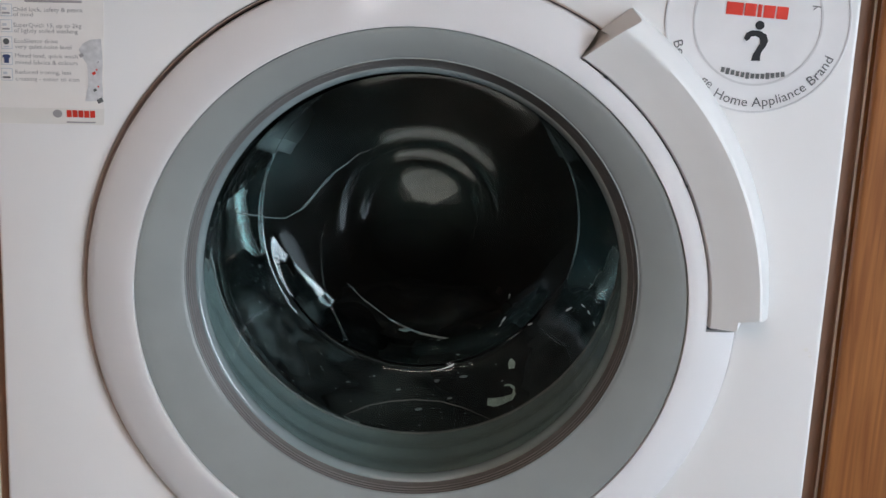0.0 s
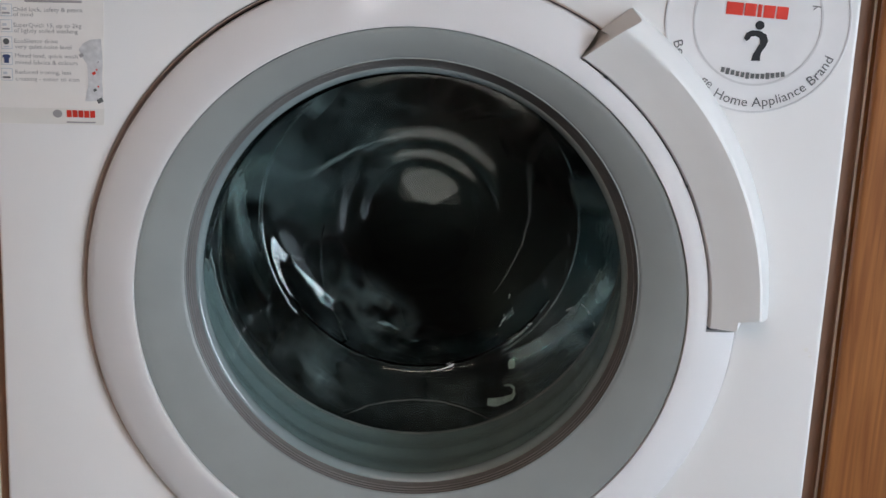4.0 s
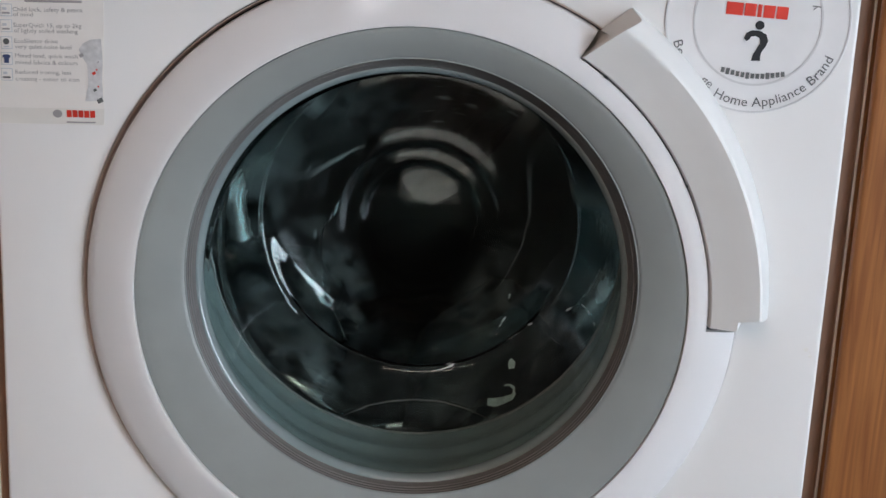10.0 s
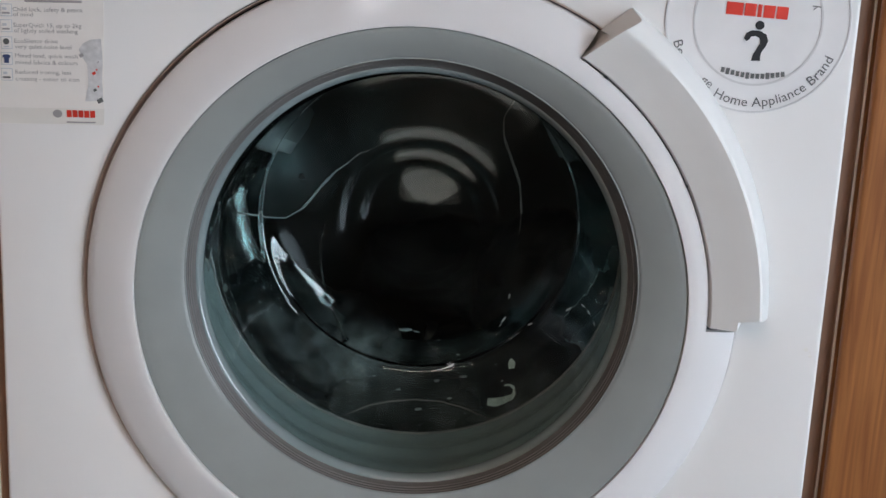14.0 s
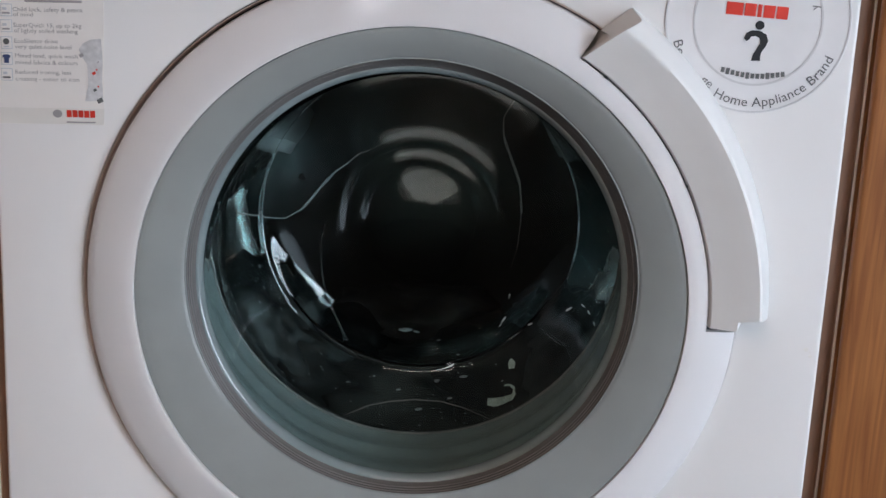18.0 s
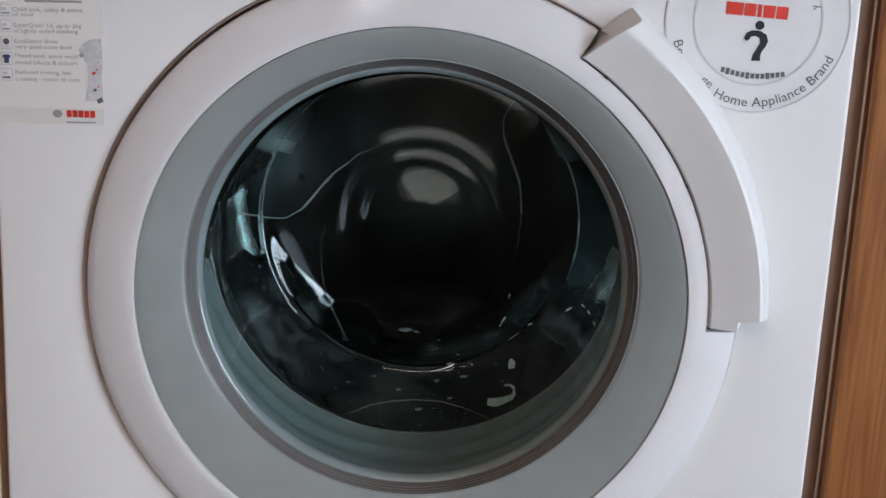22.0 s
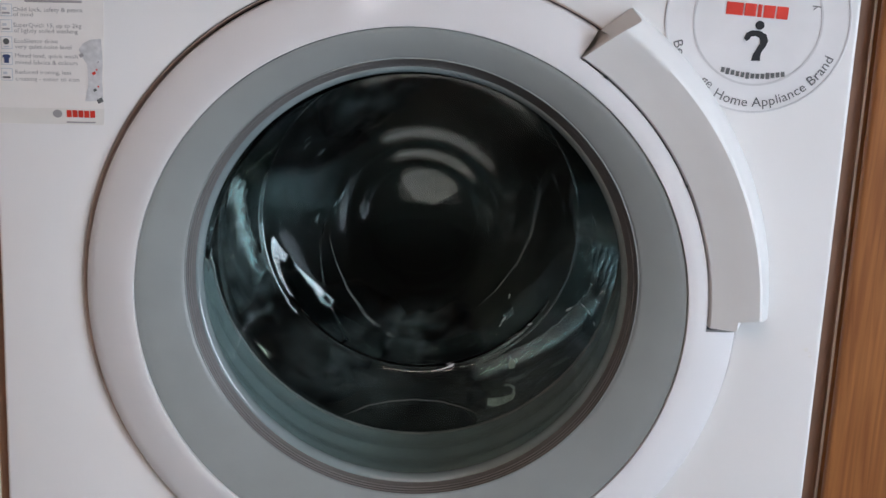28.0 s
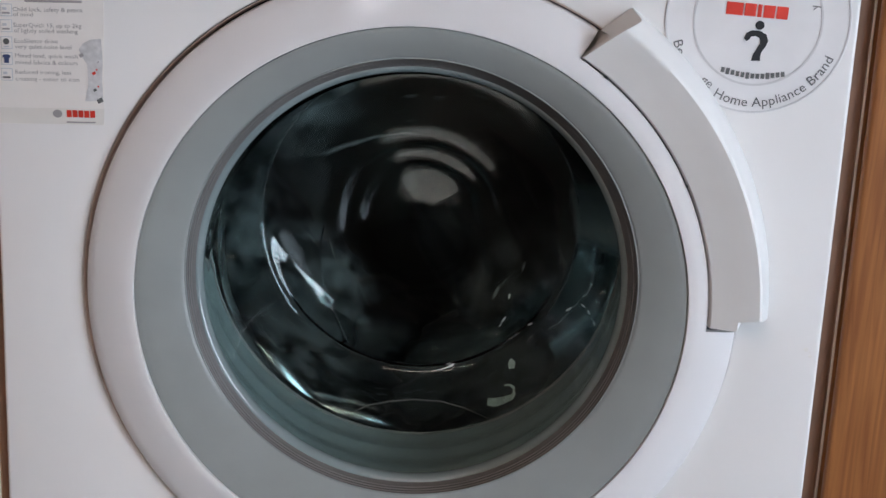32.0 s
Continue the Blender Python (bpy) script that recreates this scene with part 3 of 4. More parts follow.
def gasket():
    prof = [(0.1815, 0.052, 0, 0), (0.177, 0.050, 0, 0), (0.172, 0.052, 0, 0), (0.1702, 0.058, 0, 0.001), (0.1722, 0.063, 0, 0.002), (0.1735, 0.068, -0.001, 0.003), (0.1700, 0.073, -0.001, 0.005), (0.1682, 0.077, -0.002, 0.006), (0.1715, 0.083, -0.002, 0.008),
            (0.1715, 0.089, -0.003, 0.010), (0.1690, 0.093, -0.003, 0.012), (0.1685, 0.097, -0.003, 0.013), (0.1712, 0.103, -0.003, 0.014), (0.1710, 0.109, -0.003, 0.017), (0.1690, 0.1128, -0.003, 0.0175), (0.1682, 0.1142, -0.003, 0.0175), (0.1688, 0.1157, -0.003, 0.0175),
            (0.1700, 0.1175, -0.003, 0.015), (0.1715, 0.1230, -0.002, 0.009), (0.1740, 0.135, 0, 0.002), (0.178, 0.1415, 0, 0), (0.181, 0.1415, 0, 0), (0.182, 0.13, 0, 0.002), (0.182, 0.12, 0, 0.004), (0.184, 0.09, 0, 0.004), (0.184, 0.06, 0, 0)]
    part("gasket", lathe(prof, cz=ZC, n=160, closed=True), RUBBER, machine, "grey ribbed rubber door gasket", 50)
    lip = [(0.1678 + 0.0011 * math.cos(a * 0.7854), 0.1142 + 0.0011 * math.sin(a * 0.7854), -0.003, 0.0175) for a in range(8)]
    part("lip_highlight", lathe(lip, cz=ZC, n=160, closed=True), PALE_LINE, machine, "pale bead painted as the gasket lip's bright line", 180)


gasket()


def lip_cord():
    """A thin cord behind the lip at the opening's foot, fitted to the view."""
    def cord(name, pts, r, material, label):
        bm = bmesh.new()
        prev = None
        for k, (x, y, z) in enumerate(pts):
            rr = r * (0.5 if k in (0, len(pts) - 1) else 1.0)
            ring = [bm.verts.new((x, y + rr * math.cos(a * 1.0472), ZC + z + rr * math.sin(a * 1.0472))) for a in range(6)]
            if prev:
                for a in range(6):
                    bm.faces.new((prev[a], prev[(a + 1) % 6], ring[(a + 1) % 6], ring[a]))
            else:
                bm.faces.new(ring)
            prev = ring
        bm.faces.new(prev)
        part(name, bm, material, machine, label, 180)
    cord("fitted_cord", [(x, 0.128, z) for x, z in [(-0.0582, -0.1438), (-0.0376, -0.1334), (-0.0187, -0.1283), (0.0025, -0.1255), (0.0239, -0.1257), (0.043, -0.1301), (0.0663, -0.1393)]], 0.0006, PALE_LINE, "thin pale cord fitted to the camera's view")


lip_cord()

DRUM_Y = 0.15


def drum():
    d = part("drum", lathe([(0.168, 0.010), (0.1685, -0.004), (0.170, -0.006), (0.173, -0.003), (0.176, 0.004), (0.20, 0.012), (0.228, 0.016), (0.238, 0.024),
                            (0.240, 0.034), (0.240, 0.245), (0.2385, 0.262), (0.2335, 0.277), (0.2255, 0.289), (0.2160, 0.296), (0.2055, 0.299)], n=144),
             LIT_STEEL, machine, "stainless steel drum, wet", 45)
    d.location = (0, DRUM_Y, ZC)
    part("back_plate", lathe([(0.2050, 0.2988), (0.192, 0.292), (0.165, 0.292), (0.155, 0.288), (0.12, 0.288), (0.10, 0.282), (0.05, 0.282), (0.0, 0.284)], n=96), SHADED_STEEL, d, "back plate of the drum, its shade put into a dark colour", 45)
    # ribbed paddles
    for a in (150, 30, 270):
        bm = bmesh.new()
        prof = [(-0.046, 0.0), (-0.040, 0.006), (-0.030, 0.018), (-0.020, 0.036), (-0.012, 0.066), (-0.006, 0.080), (0.006, 0.080), (0.012, 0.066),
                (0.020, 0.036), (0.030, 0.018), (0.040, 0.006), (0.046, 0.0)]
        ys = [0.017, 0.030, 0.045, 0.060, 0.074, 0.09, 0.14, 0.19, 0.24, 0.275, 0.284]
        hs = [0.08, 0.26, 0.50, 0.74, 0.92, 1.0, 1.0, 1.0, 0.95, 0.7, 0.3]
        grid = []
        for y, h in zip(ys, hs):
            sway = 0.010 * math.sin((y - 0.03) * 12)
            grid.append([bm.verts.new((0.2385 - 1.32 * w * h if w else 0.2415, y, u * (0.8 + 0.2 * h) + sway)) for u, w in prof])
        for p, q in zip(grid, grid[1:]):
            for i in range(len(prof) - 1):
                bm.faces.new((p[i], p[i + 1], q[i + 1], q[i]))
        bm.faces.new(grid[0])
        bm.faces.new(grid[-1])
        pd = part("paddle", bm, PADDLE_MAT, d, "wet grey ribbed lifting paddle", 50)
        pd.rotation_euler = (0, -radians(a), 0)
        # Wire painted pale as the edge's bright line, placed to fit the camera's view.
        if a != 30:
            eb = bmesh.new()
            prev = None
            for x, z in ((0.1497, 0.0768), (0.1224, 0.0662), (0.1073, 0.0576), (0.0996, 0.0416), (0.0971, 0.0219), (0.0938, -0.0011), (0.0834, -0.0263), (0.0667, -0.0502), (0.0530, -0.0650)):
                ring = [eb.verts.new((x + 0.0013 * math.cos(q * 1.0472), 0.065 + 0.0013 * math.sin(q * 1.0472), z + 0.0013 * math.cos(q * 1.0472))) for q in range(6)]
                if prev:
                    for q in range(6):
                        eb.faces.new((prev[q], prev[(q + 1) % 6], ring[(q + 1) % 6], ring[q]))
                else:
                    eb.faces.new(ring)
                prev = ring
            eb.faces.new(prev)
            part("glint_wire", eb, GLINT_WIRE, pd, "thin pale wire for the bright line of the paddle's edge", 180)
        for k in range(7):
            for sgn in (-1, 1):
                rb = bmesh.new()
                tilt = Matrix.Translation((0.2385 - 0.052, 0.046 + 0.031 * k, sgn * 0.021)) @ Matrix.Rotation(radians(sgn * 67), 4, "Y")
                bmesh.ops.create_uvsphere(rb, u_segments=12, v_segments=10, radius=1, matrix=tilt @ Matrix.Diagonal((0.058 - 0.003 * (k % 3), 0.011, 0.016, 1)))
                part("rib", rb, DIMPLE_STEEL, pd, "bright pressed steel rib", 180)
    # pressed dimples in rows between the paddles
    bm = bmesh.new()
    bmesh.ops.create_uvsphere(bm, u_segments=10, v_segments=6, radius=1, matrix=Matrix.Translation((0.2400, 0, 0)) @ Matrix.Diagonal((0.010, 0.016, 0.013, 1)))
    first = part("pressed_dimple", bm, DIMPLE_STEEL, d)
    for a0 in (90, 210, 330):
        for k, da in enumerate((-45, -36, -27, -18, -9, 0, 9, 18, 27, 36, 45)):
            for m in range(6):
                o = first if (a0, k, m) == (90, 0, 0) else new("pressed_dimple", first.data)
                o.parent = d
                o.location = (0, 0.055 + 0.038 * m + (0.019 if k % 2 else 0), 0)
                o.rotation_euler = (0, -radians(a0 + da), 0)
    return d


the_drum = drum()


def garment(seed, sx, sy, sz, material, label):
    rng = random.Random(seed)
    bm = bmesh.new()
    bmesh.ops.create_icosphere(bm, subdivisions=4, radius=1.0)
    off = Vector((rng.uniform(-9, 9), rng.uniform(-9, 9), rng.uniform(-9, 9)))
    for v in bm.verts:
        p = v.co.normalized()
        k = noise.noise(p * 1.4 + off) * 0.35
        fold = 1 - abs(noise.noise(Vector((p.x * 2.2, p.y * 2.2, p.z * 5.5)) + off * 2)) * 2.2
        k += 0.22 * fold + 0.07 * noise.noise(p * 9 + off)
        q = p * (1.0 + k - 0.1)
        v.co = (q.x * sx, q.y * sy, q.z * sz)
    return tagged(finish("wet_garment", bm, material, smooth=180), label, "garment", "laundry in the drum")


GARMENTS = [
    # seed, half sizes, cloth, rest angle, rest radius, depth, phase, label
    (1, (0.085, 0.075, 0.050), CLOTH, 238, 0.165, 0.25, 0.00, "sodden black garment lying in the drum"),
    (2, (0.085, 0.085, 0.055), CLOTH, 292, 0.160, 0.26, 0.17, "sodden black garment heaped in the drum"),
    (3, (0.072, 0.046, 0.050), CLOTH_GREY, 216, 0.176, 0.215, 0.33, "sodden dark grey garment against the glass"),
    (4, (0.090, 0.070, 0.045), CLOTH, 268, 0.130, 0.33, 0.50, "sodden black garment at the back of the drum"),
    (5, (0.060, 0.060, 0.040), CLOTH, 318, 0.165, 0.24, 0.67, "sodden black garment on the drum wall"),
    (6, (0.085, 0.048, 0.046), CLOTH_GREY, 264, 0.168, 0.215, 0.83, "sodden dark grey garment behind the glass"),
]


def laundry():
    made = []
    for seed, size, m, ang, rad, dep, ph, label in GARMENTS:
        made.append(garment(seed, *size, m, label))
    return made


garments = laundry()


def suds_patch(seed):
    rng = random.Random(seed)
    bm = bmesh.new()
    length = rng.uniform(0.04, 0.075)
    big = seed > 20  # pale flecks standing in for glints on the wet cloth
    for _ in range(9 if big else 16):
        t = rng.gauss(0, 0.45)
        r = rng.choice((0.0006, 0.0009, 0.0014)) if big else rng.choice((0.0002, 0.0002, 0.0003, 0.0005))
        bmesh.ops.create_icosphere(bm, subdivisions=1, radius=r, matrix=Matrix.Translation((t * length, rng.uniform(-0.004, 0.004), rng.gauss(0, 0.010) + 0.012 * math.sin(t * 3)))
                                   @ Matrix.Diagonal((rng.uniform(1, 3.5), 0.7, 1, 1)))
    return tagged(finish("suds_patch", bm, SUDS, smooth=180), "grey wash suds near the glass, two patches as cloth glints", "suds", "wisps of suds", "stuff")


SUDS_ROWS = [(11, 0.00, 0.150, 222), (12, 0.18, 0.163, 246), (13, 0.36, 0.135, 205), (14, 0.55, 0.155, 274), (15, 0.72, 0.165, 262), (16, 0.88, 0.120, 282), (17, 0.05, 0.142, 190), (18, 0.45, 0.168, 228), (19, 0.65, 0.160, 300), (20, 0.95, 0.146, 255), (21, 0.30, 0.098, 262), (22, 0.60, 0.118, 281)]
suds = [suds_patch(r[0]) for r in SUDS_ROWS]


def suds_film(seed):
    """A dished sheet of thin foam, wider than high."""
    rng = random.Random(seed)
    off = Vector((rng.uniform(-9, 9), rng.uniform(-9, 9), 0))
    bm = bmesh.new()
    grid = []
    for i in range(19):
        row = []
        for j in range(11):
            x, z = 0.075 * (i / 9 - 1), 0.036 * (j / 5 - 1)
            row.append(bm.verts.new((x, 0.004 * noise.noise(Vector((x * 30, z * 30, 0)) + off) + 0.3 * z * z / 0.036, z - 2.4 * x * x)))
        grid.append(row)
    for p, q in zip(grid, grid[1:]):
        for j in range(10):
            bm.faces.new((p[j], p[j + 1], q[j + 1], q[j]))
    return tagged(finish("suds_film", bm, SUDS_FILM, smooth=180), "thin cloudy film of wash suds behind the glass", "suds", "films of suds", "stuff")


# seed, turn about the drum, radius, depth, share of the drum's speed
FILM_ROWS = [(31, 200, 0.146, 0.150, 0.80), (32, 250, 0.152, 0.155, 0.80), (33, 300, 0.144, 0.160, 0.80), (34, 20, 0.150, 0.152, 0.80), (35, 75, 0.132, 0.158, 0.80), (36, 130, 0.148, 0.162, 0.80),
             (37, 225, 0.085, 0.165, 0.65), (38, 345, 0.080, 0.168, 0.65)]
films = [suds_film(r[0]) for r in FILM_ROWS]


# Pale cut-outs in place of small static reflections low in the glass.
def reflection_cutout(name, pts, y, label):
    bm = slab([(x, ZC + z) for x, z in pts], y, y + 0.0008)
    for v in bm.verts:
        v.co.y += 0.05 * (v.co.x - pts[0][0])
    tagged(finish(name, bm, CUTOUT_PALE, smooth=0), label, "scrap", "scraps caught in the gasket")


def reflection_bead():
    """A thin bead added for a hooked reflection in the glass, ending in a knob."""
    bm = bmesh.new()
    path = [(-0.0775, 0.0249, 0.1189, 0.0004), (-0.0805, 0.0103, 0.12, 0.0007), (-0.0797, -0.0115, 0.1218, 0.0007), (-0.0753, -0.0325, 0.1208, 0.0008), (-0.066, -0.0523, 0.1165, 0.001), (-0.0582, -0.0645, 0.1076, 0.0017), (-0.0559, -0.0679, 0.1037, 0.0027), (-0.0583, -0.069, 0.1007, 0.0012)]
    prev = None
    for x, z, y, r in path:
        ring = [bm.verts.new((x + r * math.cos(a * 0.7854), y + r * math.sin(a * 0.7854), z + 0.3 * r * math.cos(a * 0.7854))) for a in range(8)]
        if prev:
            for k in range(8):
                bm.faces.new((prev[k], prev[(k + 1) % 8], ring[(k + 1) % 8], ring[k]))
        else:
            bm.faces.new(ring)
        prev = ring
    bm.faces.new(prev)
    part("reflection_bead", bm, CLEAR_GLASS, the_door, "thin clear bead added in place of a hooked reflection", 180)


reflection_bead()


# Small specks whose pale colour stands in for glints on the glass.
def glint_specks():
    for x, z, y, r, a in ((0.0714, -0.0469, 0.1168, 0.0022, 60), (0.069, -0.0514, 0.1154, 0.0012, 60), (0.075, -0.0279, 0.1215, 0.0016, 80), (0.092, -0.0436, 0.0983, 0.0014, 30), (0.1211, -0.0242, 0.082, 0.002, 35), (0.1312, -0.0178, 0.0722, 0.0013, -40), (0.1353, -0.0208, 0.0648, 0.0013, -60), (0.1395, -0.0271, 0.0565, 0.0012, -70)):
        bm = bmesh.new()
        bmesh.ops.create_uvsphere(bm, u_segments=12, v_segments=8, radius=r, matrix=Matrix.Translation((x, y, z)) @ Matrix.Rotation(radians(-a), 4, "Y") @ Matrix.Diagonal((1.5, 0.4, 0.42, 1)))
        part("glint_speck", bm, GLINT_PALE, the_door, "pale speck on the glass painted as a glint", 180)


glint_specks()
reflection_cutout("pale_cutout", [(0.0632, -0.1272), (0.0636, -0.1215), (0.0700, -0.1208), (0.0775, -0.1190), (0.0836, -0.1168), (0.0846, -0.1122), (0.0812, -0.1092), (0.0766, -0.1098), (0.0770, -0.1085), (0.0815, -0.1075), (0.0855, -0.1100), (0.0868, -0.1165), (0.0845, -0.1215), (0.0760, -0.1262), (0.0690, -0.1285)], 0.1290, "small curled pale cut-out standing in for a reflection")
reflection_cutout("pale_cutout", [(0.0795, -0.0960), (0.0790, -0.0895), (0.0815, -0.0860), (0.0850, -0.0900), (0.0845, -0.0950)], 0.1340, "tiny pale cut-out standing in for a reflection")

# ---- stickers ----


LABEL_LINES = [
    ("Child lock, safety & peace", -0.2845, 0.1945, 0.0489), ("of mind", -0.2842, 0.1910, 0.0139),
    ("SuperQuick 15, up to 2kg", -0.2844, 0.1836, 0.0478), ("of lightly soiled washing", -0.2841, 0.1797, 0.0450),
    ("EcoSilence drive", -0.2840, 0.1726, 0.0308), ("very quiet noise level", -0.2837, 0.1686, 0.0400),
    ("Mixed load, quick wash", -0.2839, 0.1623, 0.0444), ("mixed fabrics & colours", -0.2836, 0.1576, 0.0441),
    ("Reduced ironing, less", -0.2839, 0.1508, 0.0398), ("creasing - easier to iron", -0.2840, 0.1460, 0.0454)]


def feature_label():
    lab = part("feature_label", slab([(-0.2965, 0.69), (-0.2965, ZC + 0.1148), (-0.2214, ZC + 0.1172), (-0.2200, 0.69)], -0.0004, -0.0001), STICKER, machine, "off-white printed feature label", 0)
    for text, x, z, w in LABEL_LINES:
        place_text("print_line", text, 0.0042, x, -0.0006, ZC + z, 1.8, INK_GREY, lab, w)
    part("print_line", bar(-0.256, ZC + 0.2026, 0.040, 0.0016, -0.0007, 1.8), INK_GREY, lab)
    for k, z in enumerate((0.1951, 0.1841, 0.1723, 0.1612, 0.1501)):
        x = -0.2892 - 0.0002 * k
        part("icon_box", bar(x, ZC + z, 0.0082, 0.0088, -0.0006, 1.8), INK_PALE, lab)
        part("icon_field", bar(x, ZC + z, 0.0070, 0.0076, -0.0010, 1.8), STICKER, lab)
        if k == 3:
            sh = [(-0.003, 0.002), (-0.0015, 0.003), (0.0015, 0.003), (0.003, 0.002), (0.0024, 0.0005), (0.0017, 0.001), (0.0017, -0.003), (-0.0017, -0.003), (-0.0017, 0.001), (-0.0024, 0.0005)]
            part("icon", slab([(x + u, ZC + z + v) for u, v in sh], -0.0014, -0.0011), INK_BLUE, lab, "", 0)
        elif k == 2:
            part("icon", slab([(x + 0.0022 * math.cos(a * 0.5236), ZC + z + 0.001 + 0.0022 * math.sin(a * 0.5236)) for a in range(12)], -0.0014, -0.0011), INK_MID, lab, "", 0)
            part("icon", bar(x, ZC + z - 0.0026, 0.0035, 0.001, -0.0014, 1.8), INK_PALE, lab)
        else:
            part("icon", bar(x, ZC + z - 0.002, 0.0052, 0.0012, -0.0014, 1.8), INK_MID if k == 4 else INK_GREY, lab)
            part("icon", bar(x - 0.001, ZC + z + 0.001, 0.003, 0.0018, -0.0014, 1.8), INK_PALE, lab)
    shirt = [(-0.2386, 0.1701), (-0.2357, 0.1742), (-0.2309, 0.1772), (-0.2229, 0.1784), (-0.2219, 0.1623), (-0.2225, 0.1503),
             (-0.2220, 0.1352), (-0.2308, 0.1339), (-0.2348, 0.1337), (-0.2322, 0.1458), (-0.2328, 0.1597), (-0.2359, 0.1643)]
    part("shirt_picture", slab([(x, ZC + z) for x, z in shirt], -0.0007, -0.0004), SHIRT_GREY, lab, "printed grey garment picture", 0)
    for x, z, w, m in ((-0.2281, 0.1540, 0.0024, INK_RED), (-0.2262, 0.1565, 0.0012, INK_RED), (-0.2275, 0.1421, 0.0022, INK_MID), (-0.2252, 0.1446, 0.0012, INK_RED),
                       (-0.2250, 0.1620, 0.0012, INK_GREY), (-0.2368, 0.1662, 0.003, INK_GREY), (-0.2240, 0.1348, 0.004, INK_MID)):
        part("print_spot", bar(x, ZC + z, w, w * 0.8, -0.0010, 30), m, lab)
    strip = part("label_strip", slab([(-0.2960, ZC + 0.1265), (-0.2960, ZC + 0.1152), (-0.2216, ZC + 0.1176), (-0.2212, ZC + 0.1290)], -0.0007, -0.0004), STICKER_STRIP, lab, "pale beige strip at the foot of the label", 0)
    # maker's mark as plain shapes
    for k in range(5):
        part("red_mark", bar(-0.2463 + 0.0042 * k, ZC + 0.1244 + 0.0001 * k, 0.0034, 0.0050, -0.0010, 1.8), INK_RED, lab)
    part("grey_mark", slab([(-0.2546 + 0.0034 * math.cos(a * 0.3927), ZC + 0.1240 + 0.0028 * math.sin(a * 0.3927)) for a in range(16)], -0.0010, -0.0007), INK_GREY, lab, "", 0)
    part("grey_mark", bar(-0.2378, ZC + 0.1186, 0.0206, 0.0010, -0.0010, 1.8), INK_GREY, lab)


feature_label()
SEAL_X, SEAL_Z = 0.2309, ZC + 0.2133


def round_sticker():
    st = part("round_sticker", lathe([(0.0, -0.0007), (0.0622, -0.0007), (0.0637, -0.0002), (0.0637, -0.0001), (0.0, -0.0001)], n=96, cx=SEAL_X, cz=SEAL_Z), STICKER_ROUND, machine, "round pale award sticker", 0)
    for r, w in ((0.0632, 0.0011), (0.0445, 0.0014)):
        part("printed_ring", lathe([(r, -0.0012), (r - w, -0.0012), (r - w, -0.0008), (r, -0.0008)], n=96, cx=SEAL_X, cz=SEAL_Z, closed=True), STICKER_RING, st)

    def arc_text(text, a0, a1, r, size):
        me = lettering(text, size)
        xs = [v.co.x for v in me.vertices]
        lo, hi = min(xs), max(xs)
        for v in me.vertices:
            a = radians(a0 + (a1 - a0) * (v.co.x - lo) / (hi - lo))
            rr = r - v.co.y
            v.co = (SEAL_X + rr * math.cos(a), -0.0011, SEAL_Z + rr * math.sin(a))
        me.materials.append(INK_MID)
        ob = new("printed_words", me)
        ob.parent = st
    arc_text("ge", -130.0, -121.0, 0.0560, 0.0092)
    arc_text("Home Appliance Brand", -116.0, -23.5, 0.0590, 0.0094)
    arc_text("Be", -163.5, -153.5, 0.0590, 0.0094)
    arc_text("y", 14.0, 19.0, 0.0420, 0.0094)
    # emblem as plain shapes: a red bar row, a black dot with a hooked stroke, a dark bar row
    for k, w in enumerate((0.0115, 0.0078, 0.0028, 0.0078, 0.0078)):
        x = SEAL_X - 0.0166 + (0, 0.0107, 0.0171, 0.0236, 0.0325)[k]
        part("red_mark", bar(x, SEAL_Z + 0.0078 - 0.0004 * k, w, 0.0085, -0.0012, -2.4), INK_RED, st)
    part("black_mark", slab([(0.2324 + 0.0031 * math.cos(a * 0.3927), ZC + 0.2105 + 0.0031 * math.sin(a * 0.3927)) for a in range(16)], -0.0012, -0.0008), INK, st, "", 0)
    hook = [(0.2226, 0.2012), (0.2236, 0.2048), (0.2272, 0.2068), (0.2330, 0.2068), (0.2376, 0.2042), (0.2391, 0.2000), (0.2378, 0.1962), (0.2352, 0.1925), (0.2346, 0.1890), (0.2349, 0.1863),
            (0.2287, 0.1860), (0.2296, 0.1905), (0.2318, 0.1945), (0.2338, 0.1985), (0.2330, 0.2016), (0.2304, 0.2030), (0.2272, 0.2026), (0.2262, 0.2006), (0.2244, 0.1994)]
    part("black_mark", slab([(x, ZC + z) for x, z in hook], -0.0012, -0.0008), INK, st, "", 0)
    for k in range(13):
        part("dark_mark", bar(0.2100 + 0.00345 * k, ZC + 0.1790 - 0.0028 * math.sin(math.pi * k / 12) - 0.0001 * k, 0.0024, 0.0044 if k % 4 == 1 else 0.0034, -0.0012, -8 + 15 * k / 12), INK_MID, st)


round_sticker()
for _x, _z, _w in ((0.2897, -0.0207, 0.0022), (0.2931, -0.0257, 0.0016), (0.2925, -0.0228, 0.0008)):
    part("paint_chip", slab([(_x + _w * math.cos(a * 1.05 + _w) * (0.8 + 0.3 * (a % 2)), ZC + _z + 0.8 * _w * math.sin(a * 1.05 + _w)) for a in range(6)], -0.00025, -0.0001), STICKER_STRIP, machine, "small chip in the enamel", 0)


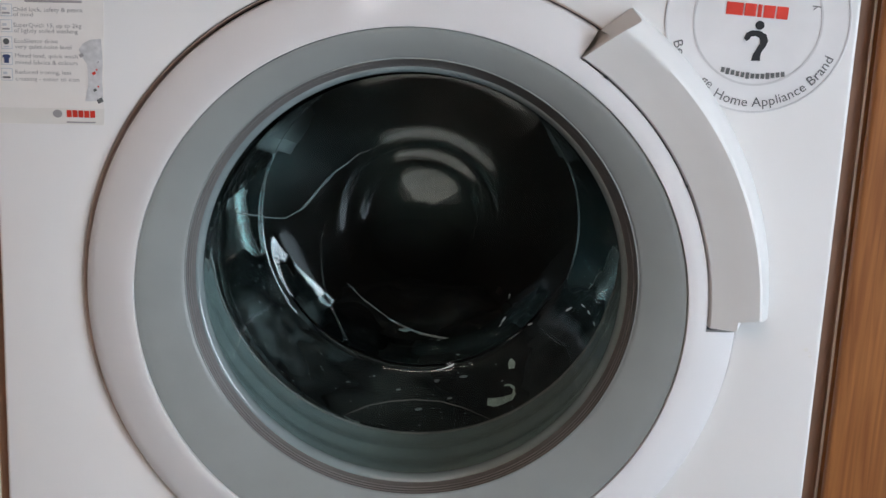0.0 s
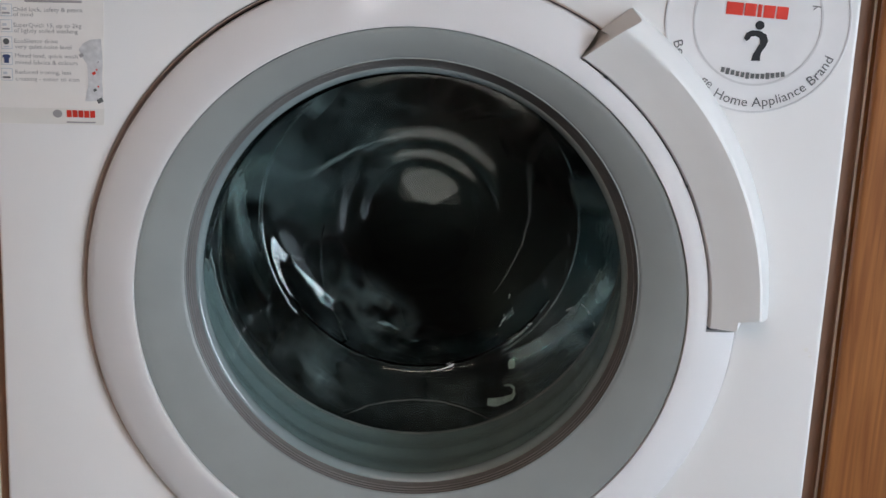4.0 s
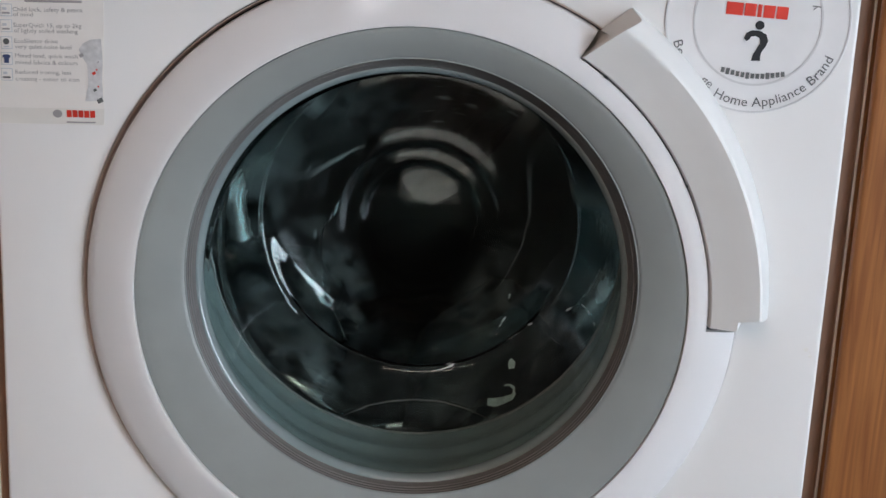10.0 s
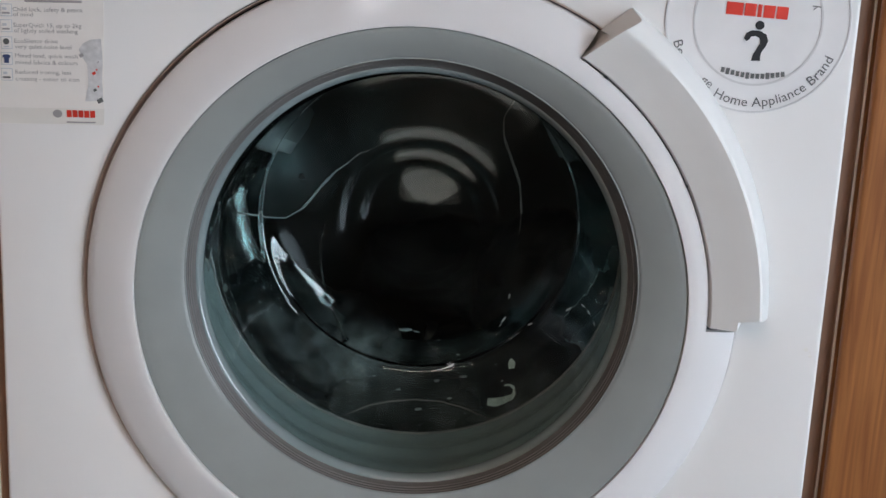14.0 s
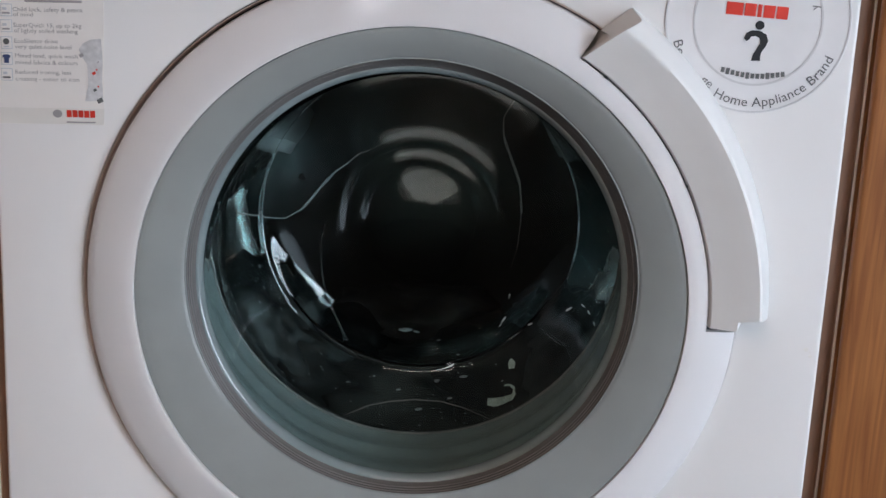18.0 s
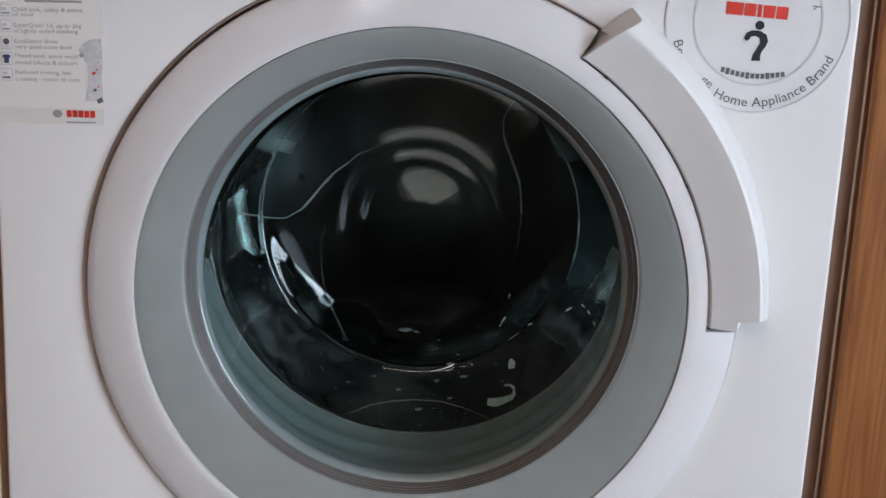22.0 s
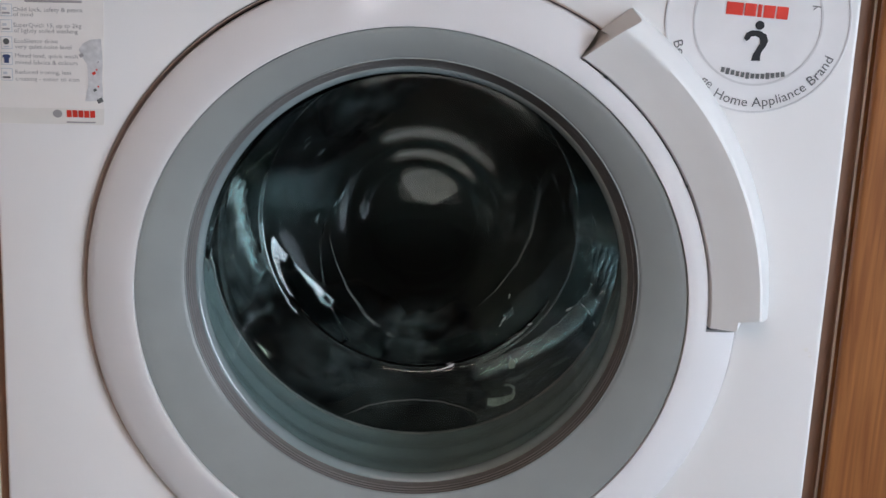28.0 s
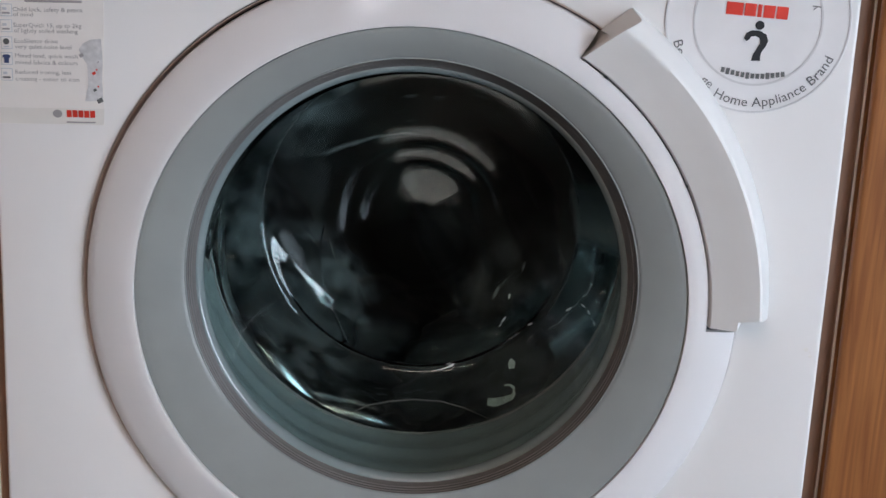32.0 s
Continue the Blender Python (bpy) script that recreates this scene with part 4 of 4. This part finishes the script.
def cabinet(name, sgn, gap, label):
    base = tagged(empty(name), label, "cabinet")
    x0 = 0.2998 + gap

    def bx(a, b, *r, **k):
        return boxed(*sorted((sgn * a, sgn * b)), *r, **k)
    part("side_panel", bx(x0, x0 + 0.018, 0.003, 0.56, 0.0, 0.86), WOOD, base)
    part("edge_band", bx(x0, x0 + 0.0016, 0.0008, 0.0028, 0.0, 0.86, bevel=0.0004), EDGE_BAND, base, "beige edge banding")
    part("filler_strip", bx(0.3001, x0 - 0.0004, 0.004, 0.02, 0.0, 0.86), STRIP_BROWN, base, "narrow brown filler strip")
    part("side_panel", bx(x0 + 0.48, x0 + 0.498, 0.003, 0.56, 0.0, 0.86), WOOD, base)
    part("back_panel", bx(x0 + 0.02, x0 + 0.478, 0.55, 0.558, 0.1, 0.86), WOOD, base)
    part("door", bx(x0 + 0.0030, x0 + 0.4972, -0.0085, -0.0002, 0.12, 0.85, bevel=0.004, seg=5), WOOD, base, "cherry-toned wood veneer door")
    part("top_panel", bx(x0 + 0.0185, x0 + 0.4795, 0.004, 0.549, 0.842, 0.86), WOOD, base)
    part("plinth", bx(x0 + 0.02, x0 + 0.478, 0.05, 0.066, 0.0, 0.11), WOOD, base)
    return base


cabinet("wood_cabinet", 1, 0.0093, "cherry wood kitchen cabinet beside the washing machine")
cabinet("wood_cabinet", -1, 0.0060, "cherry wood cabinet mostly out of view, beige edge")

# ---- movement ----


def spin_angle(t):
    """Turn of the drum in degrees, counter-clockwise from the front."""
    if t < 0.66:
        return 0.0
    if t < 1.06:
        return 375.0 * (t - 0.66) ** 2
    if t < 13.3:
        return 300.0 * (t - 0.86)
    if t < 14.02:
        return 3840.0 - 208.33 * (14.02 - t) ** 2
    if t < 22.5:
        return 3840.0
    if t < 22.9:
        return 3840.0 - 375.0 * (t - 22.5) ** 2
    return 3840.0 - 300.0 * (t - 22.7)


def stir(t):
    """How far the load is thrown about: 0 at rest, 1 in full tumble."""
    def ramp(a, b):
        k = min(1.0, max(0.0, (t - a) / (b - a)))
        return k * k * (3 - 2 * k)
    return ramp(0.7, 1.3) * (1 - ramp(13.3, 14.4)) + ramp(22.6, 23.2)


ROLLING = (1, 3, 6)


def tumbling(t, row):
    """Place and turn of a garment: carried up the rising wall, dropped across the drum."""
    _, _, _, ang, rad, dep, ph, _ = row
    a = spin_angle(t) if t < 20 else 3840.0 - spin_angle(t)
    way = 1 if t < 20 else -1
    q = (a / 320.0 + ph) % 1.0
    if q < 0.58:
        b = radians(232 + 190 * q / 0.58)
        x, z = 0.165 * math.cos(b), 0.165 * math.sin(b)
    else:
        k = (q - 0.58) / 0.42
        b0, b1 = radians(62), radians(232)
        x = 0.165 * (math.cos(b0) + (math.cos(b1) - math.cos(b0)) * k)
        z = 0.165 * (math.sin(b0) + (math.sin(b1) - math.sin(b0)) * k * k)
    w = stir(t)
    rx, rz = rad * math.cos(radians(ang)), rad * math.sin(radians(ang))
    if row[0] in ROLLING:
        # stays low in the drum and rolls to and fro
        turn = w * (12.0 + 16.0 * math.sin(radians(a * 1.1 + 360 * ph)))
        b = radians(ang + turn)
        lift = 1.0 - 0.12 * w * (1 + math.sin(radians(a * 1.7 + 90 * ph)))
        return pose(rad * lift * math.cos(b), dep, ZC + rad * lift * math.sin(b), 0, -ang + 90 - turn - 30.0 * w * math.sin(radians(a * 0.7)), 0)
    return pose(rx + (way * x - rx) * w, dep, ZC + rz + (z - rz) * w, 0, -way * a * 360 / 320 - ang + 90, 0)


def swirling(t, row):
    """Place and turn of a wisp of suds, swept round behind the glass."""
    _, ph, rad, ang = row
    a = spin_angle(t) if t < 20 else spin_angle(t) - 3840.0
    b = ang + a * (0.75 if ph < 0.5 else 0.84375)
    return pose(rad * math.cos(radians(b)), 0.151 + 0.004 * ph, ZC + 0.004 + rad * math.sin(radians(b)), 0, 90 - b, 0)


def drifting(t, row):
    """Place and turn of a film of suds: swept round with the water, sunk below the gasket's lip at rest."""
    seed, ang, rad, dep, pace = row
    a = spin_angle(t) if t < 20 else spin_angle(t) - 3840.0
    w = stir(t)
    b = radians(ang + a * pace)
    sink = radians(270 + 9 * (seed - 34.5))
    x = 0.225 * math.cos(sink) + (rad * math.cos(b) - 0.225 * math.cos(sink)) * w
    z = 0.225 * math.sin(sink) + (rad * math.sin(b) - 0.225 * math.sin(sink)) * w
    return pose(x, dep, ZC + z, 0, 90 - math.degrees(b), 0)


def motions():
    ticks = [0.0, 0.5] + [0.6 + 0.1 * i for i in range(140)] + [16.0, 19.0, 22.4] + [22.5 + 0.1 * i for i in range(96)]
    walk(the_drum, [(t, pose(0, DRUM_Y, ZC, 0, -spin_angle(t), 0)) for t in ticks])
    for ob, row in zip(garments, GARMENTS):
        walk(ob, [(t, tumbling(t, row)) for t in ticks])
    for ob, row in zip(films, FILM_ROWS):
        walk(ob, [(t, drifting(t, row)) for t in ticks])
    for ob, row in zip(suds, SUDS_ROWS):
        walk(ob, [(t, swirling(t, row)) for t in ticks])


motions()
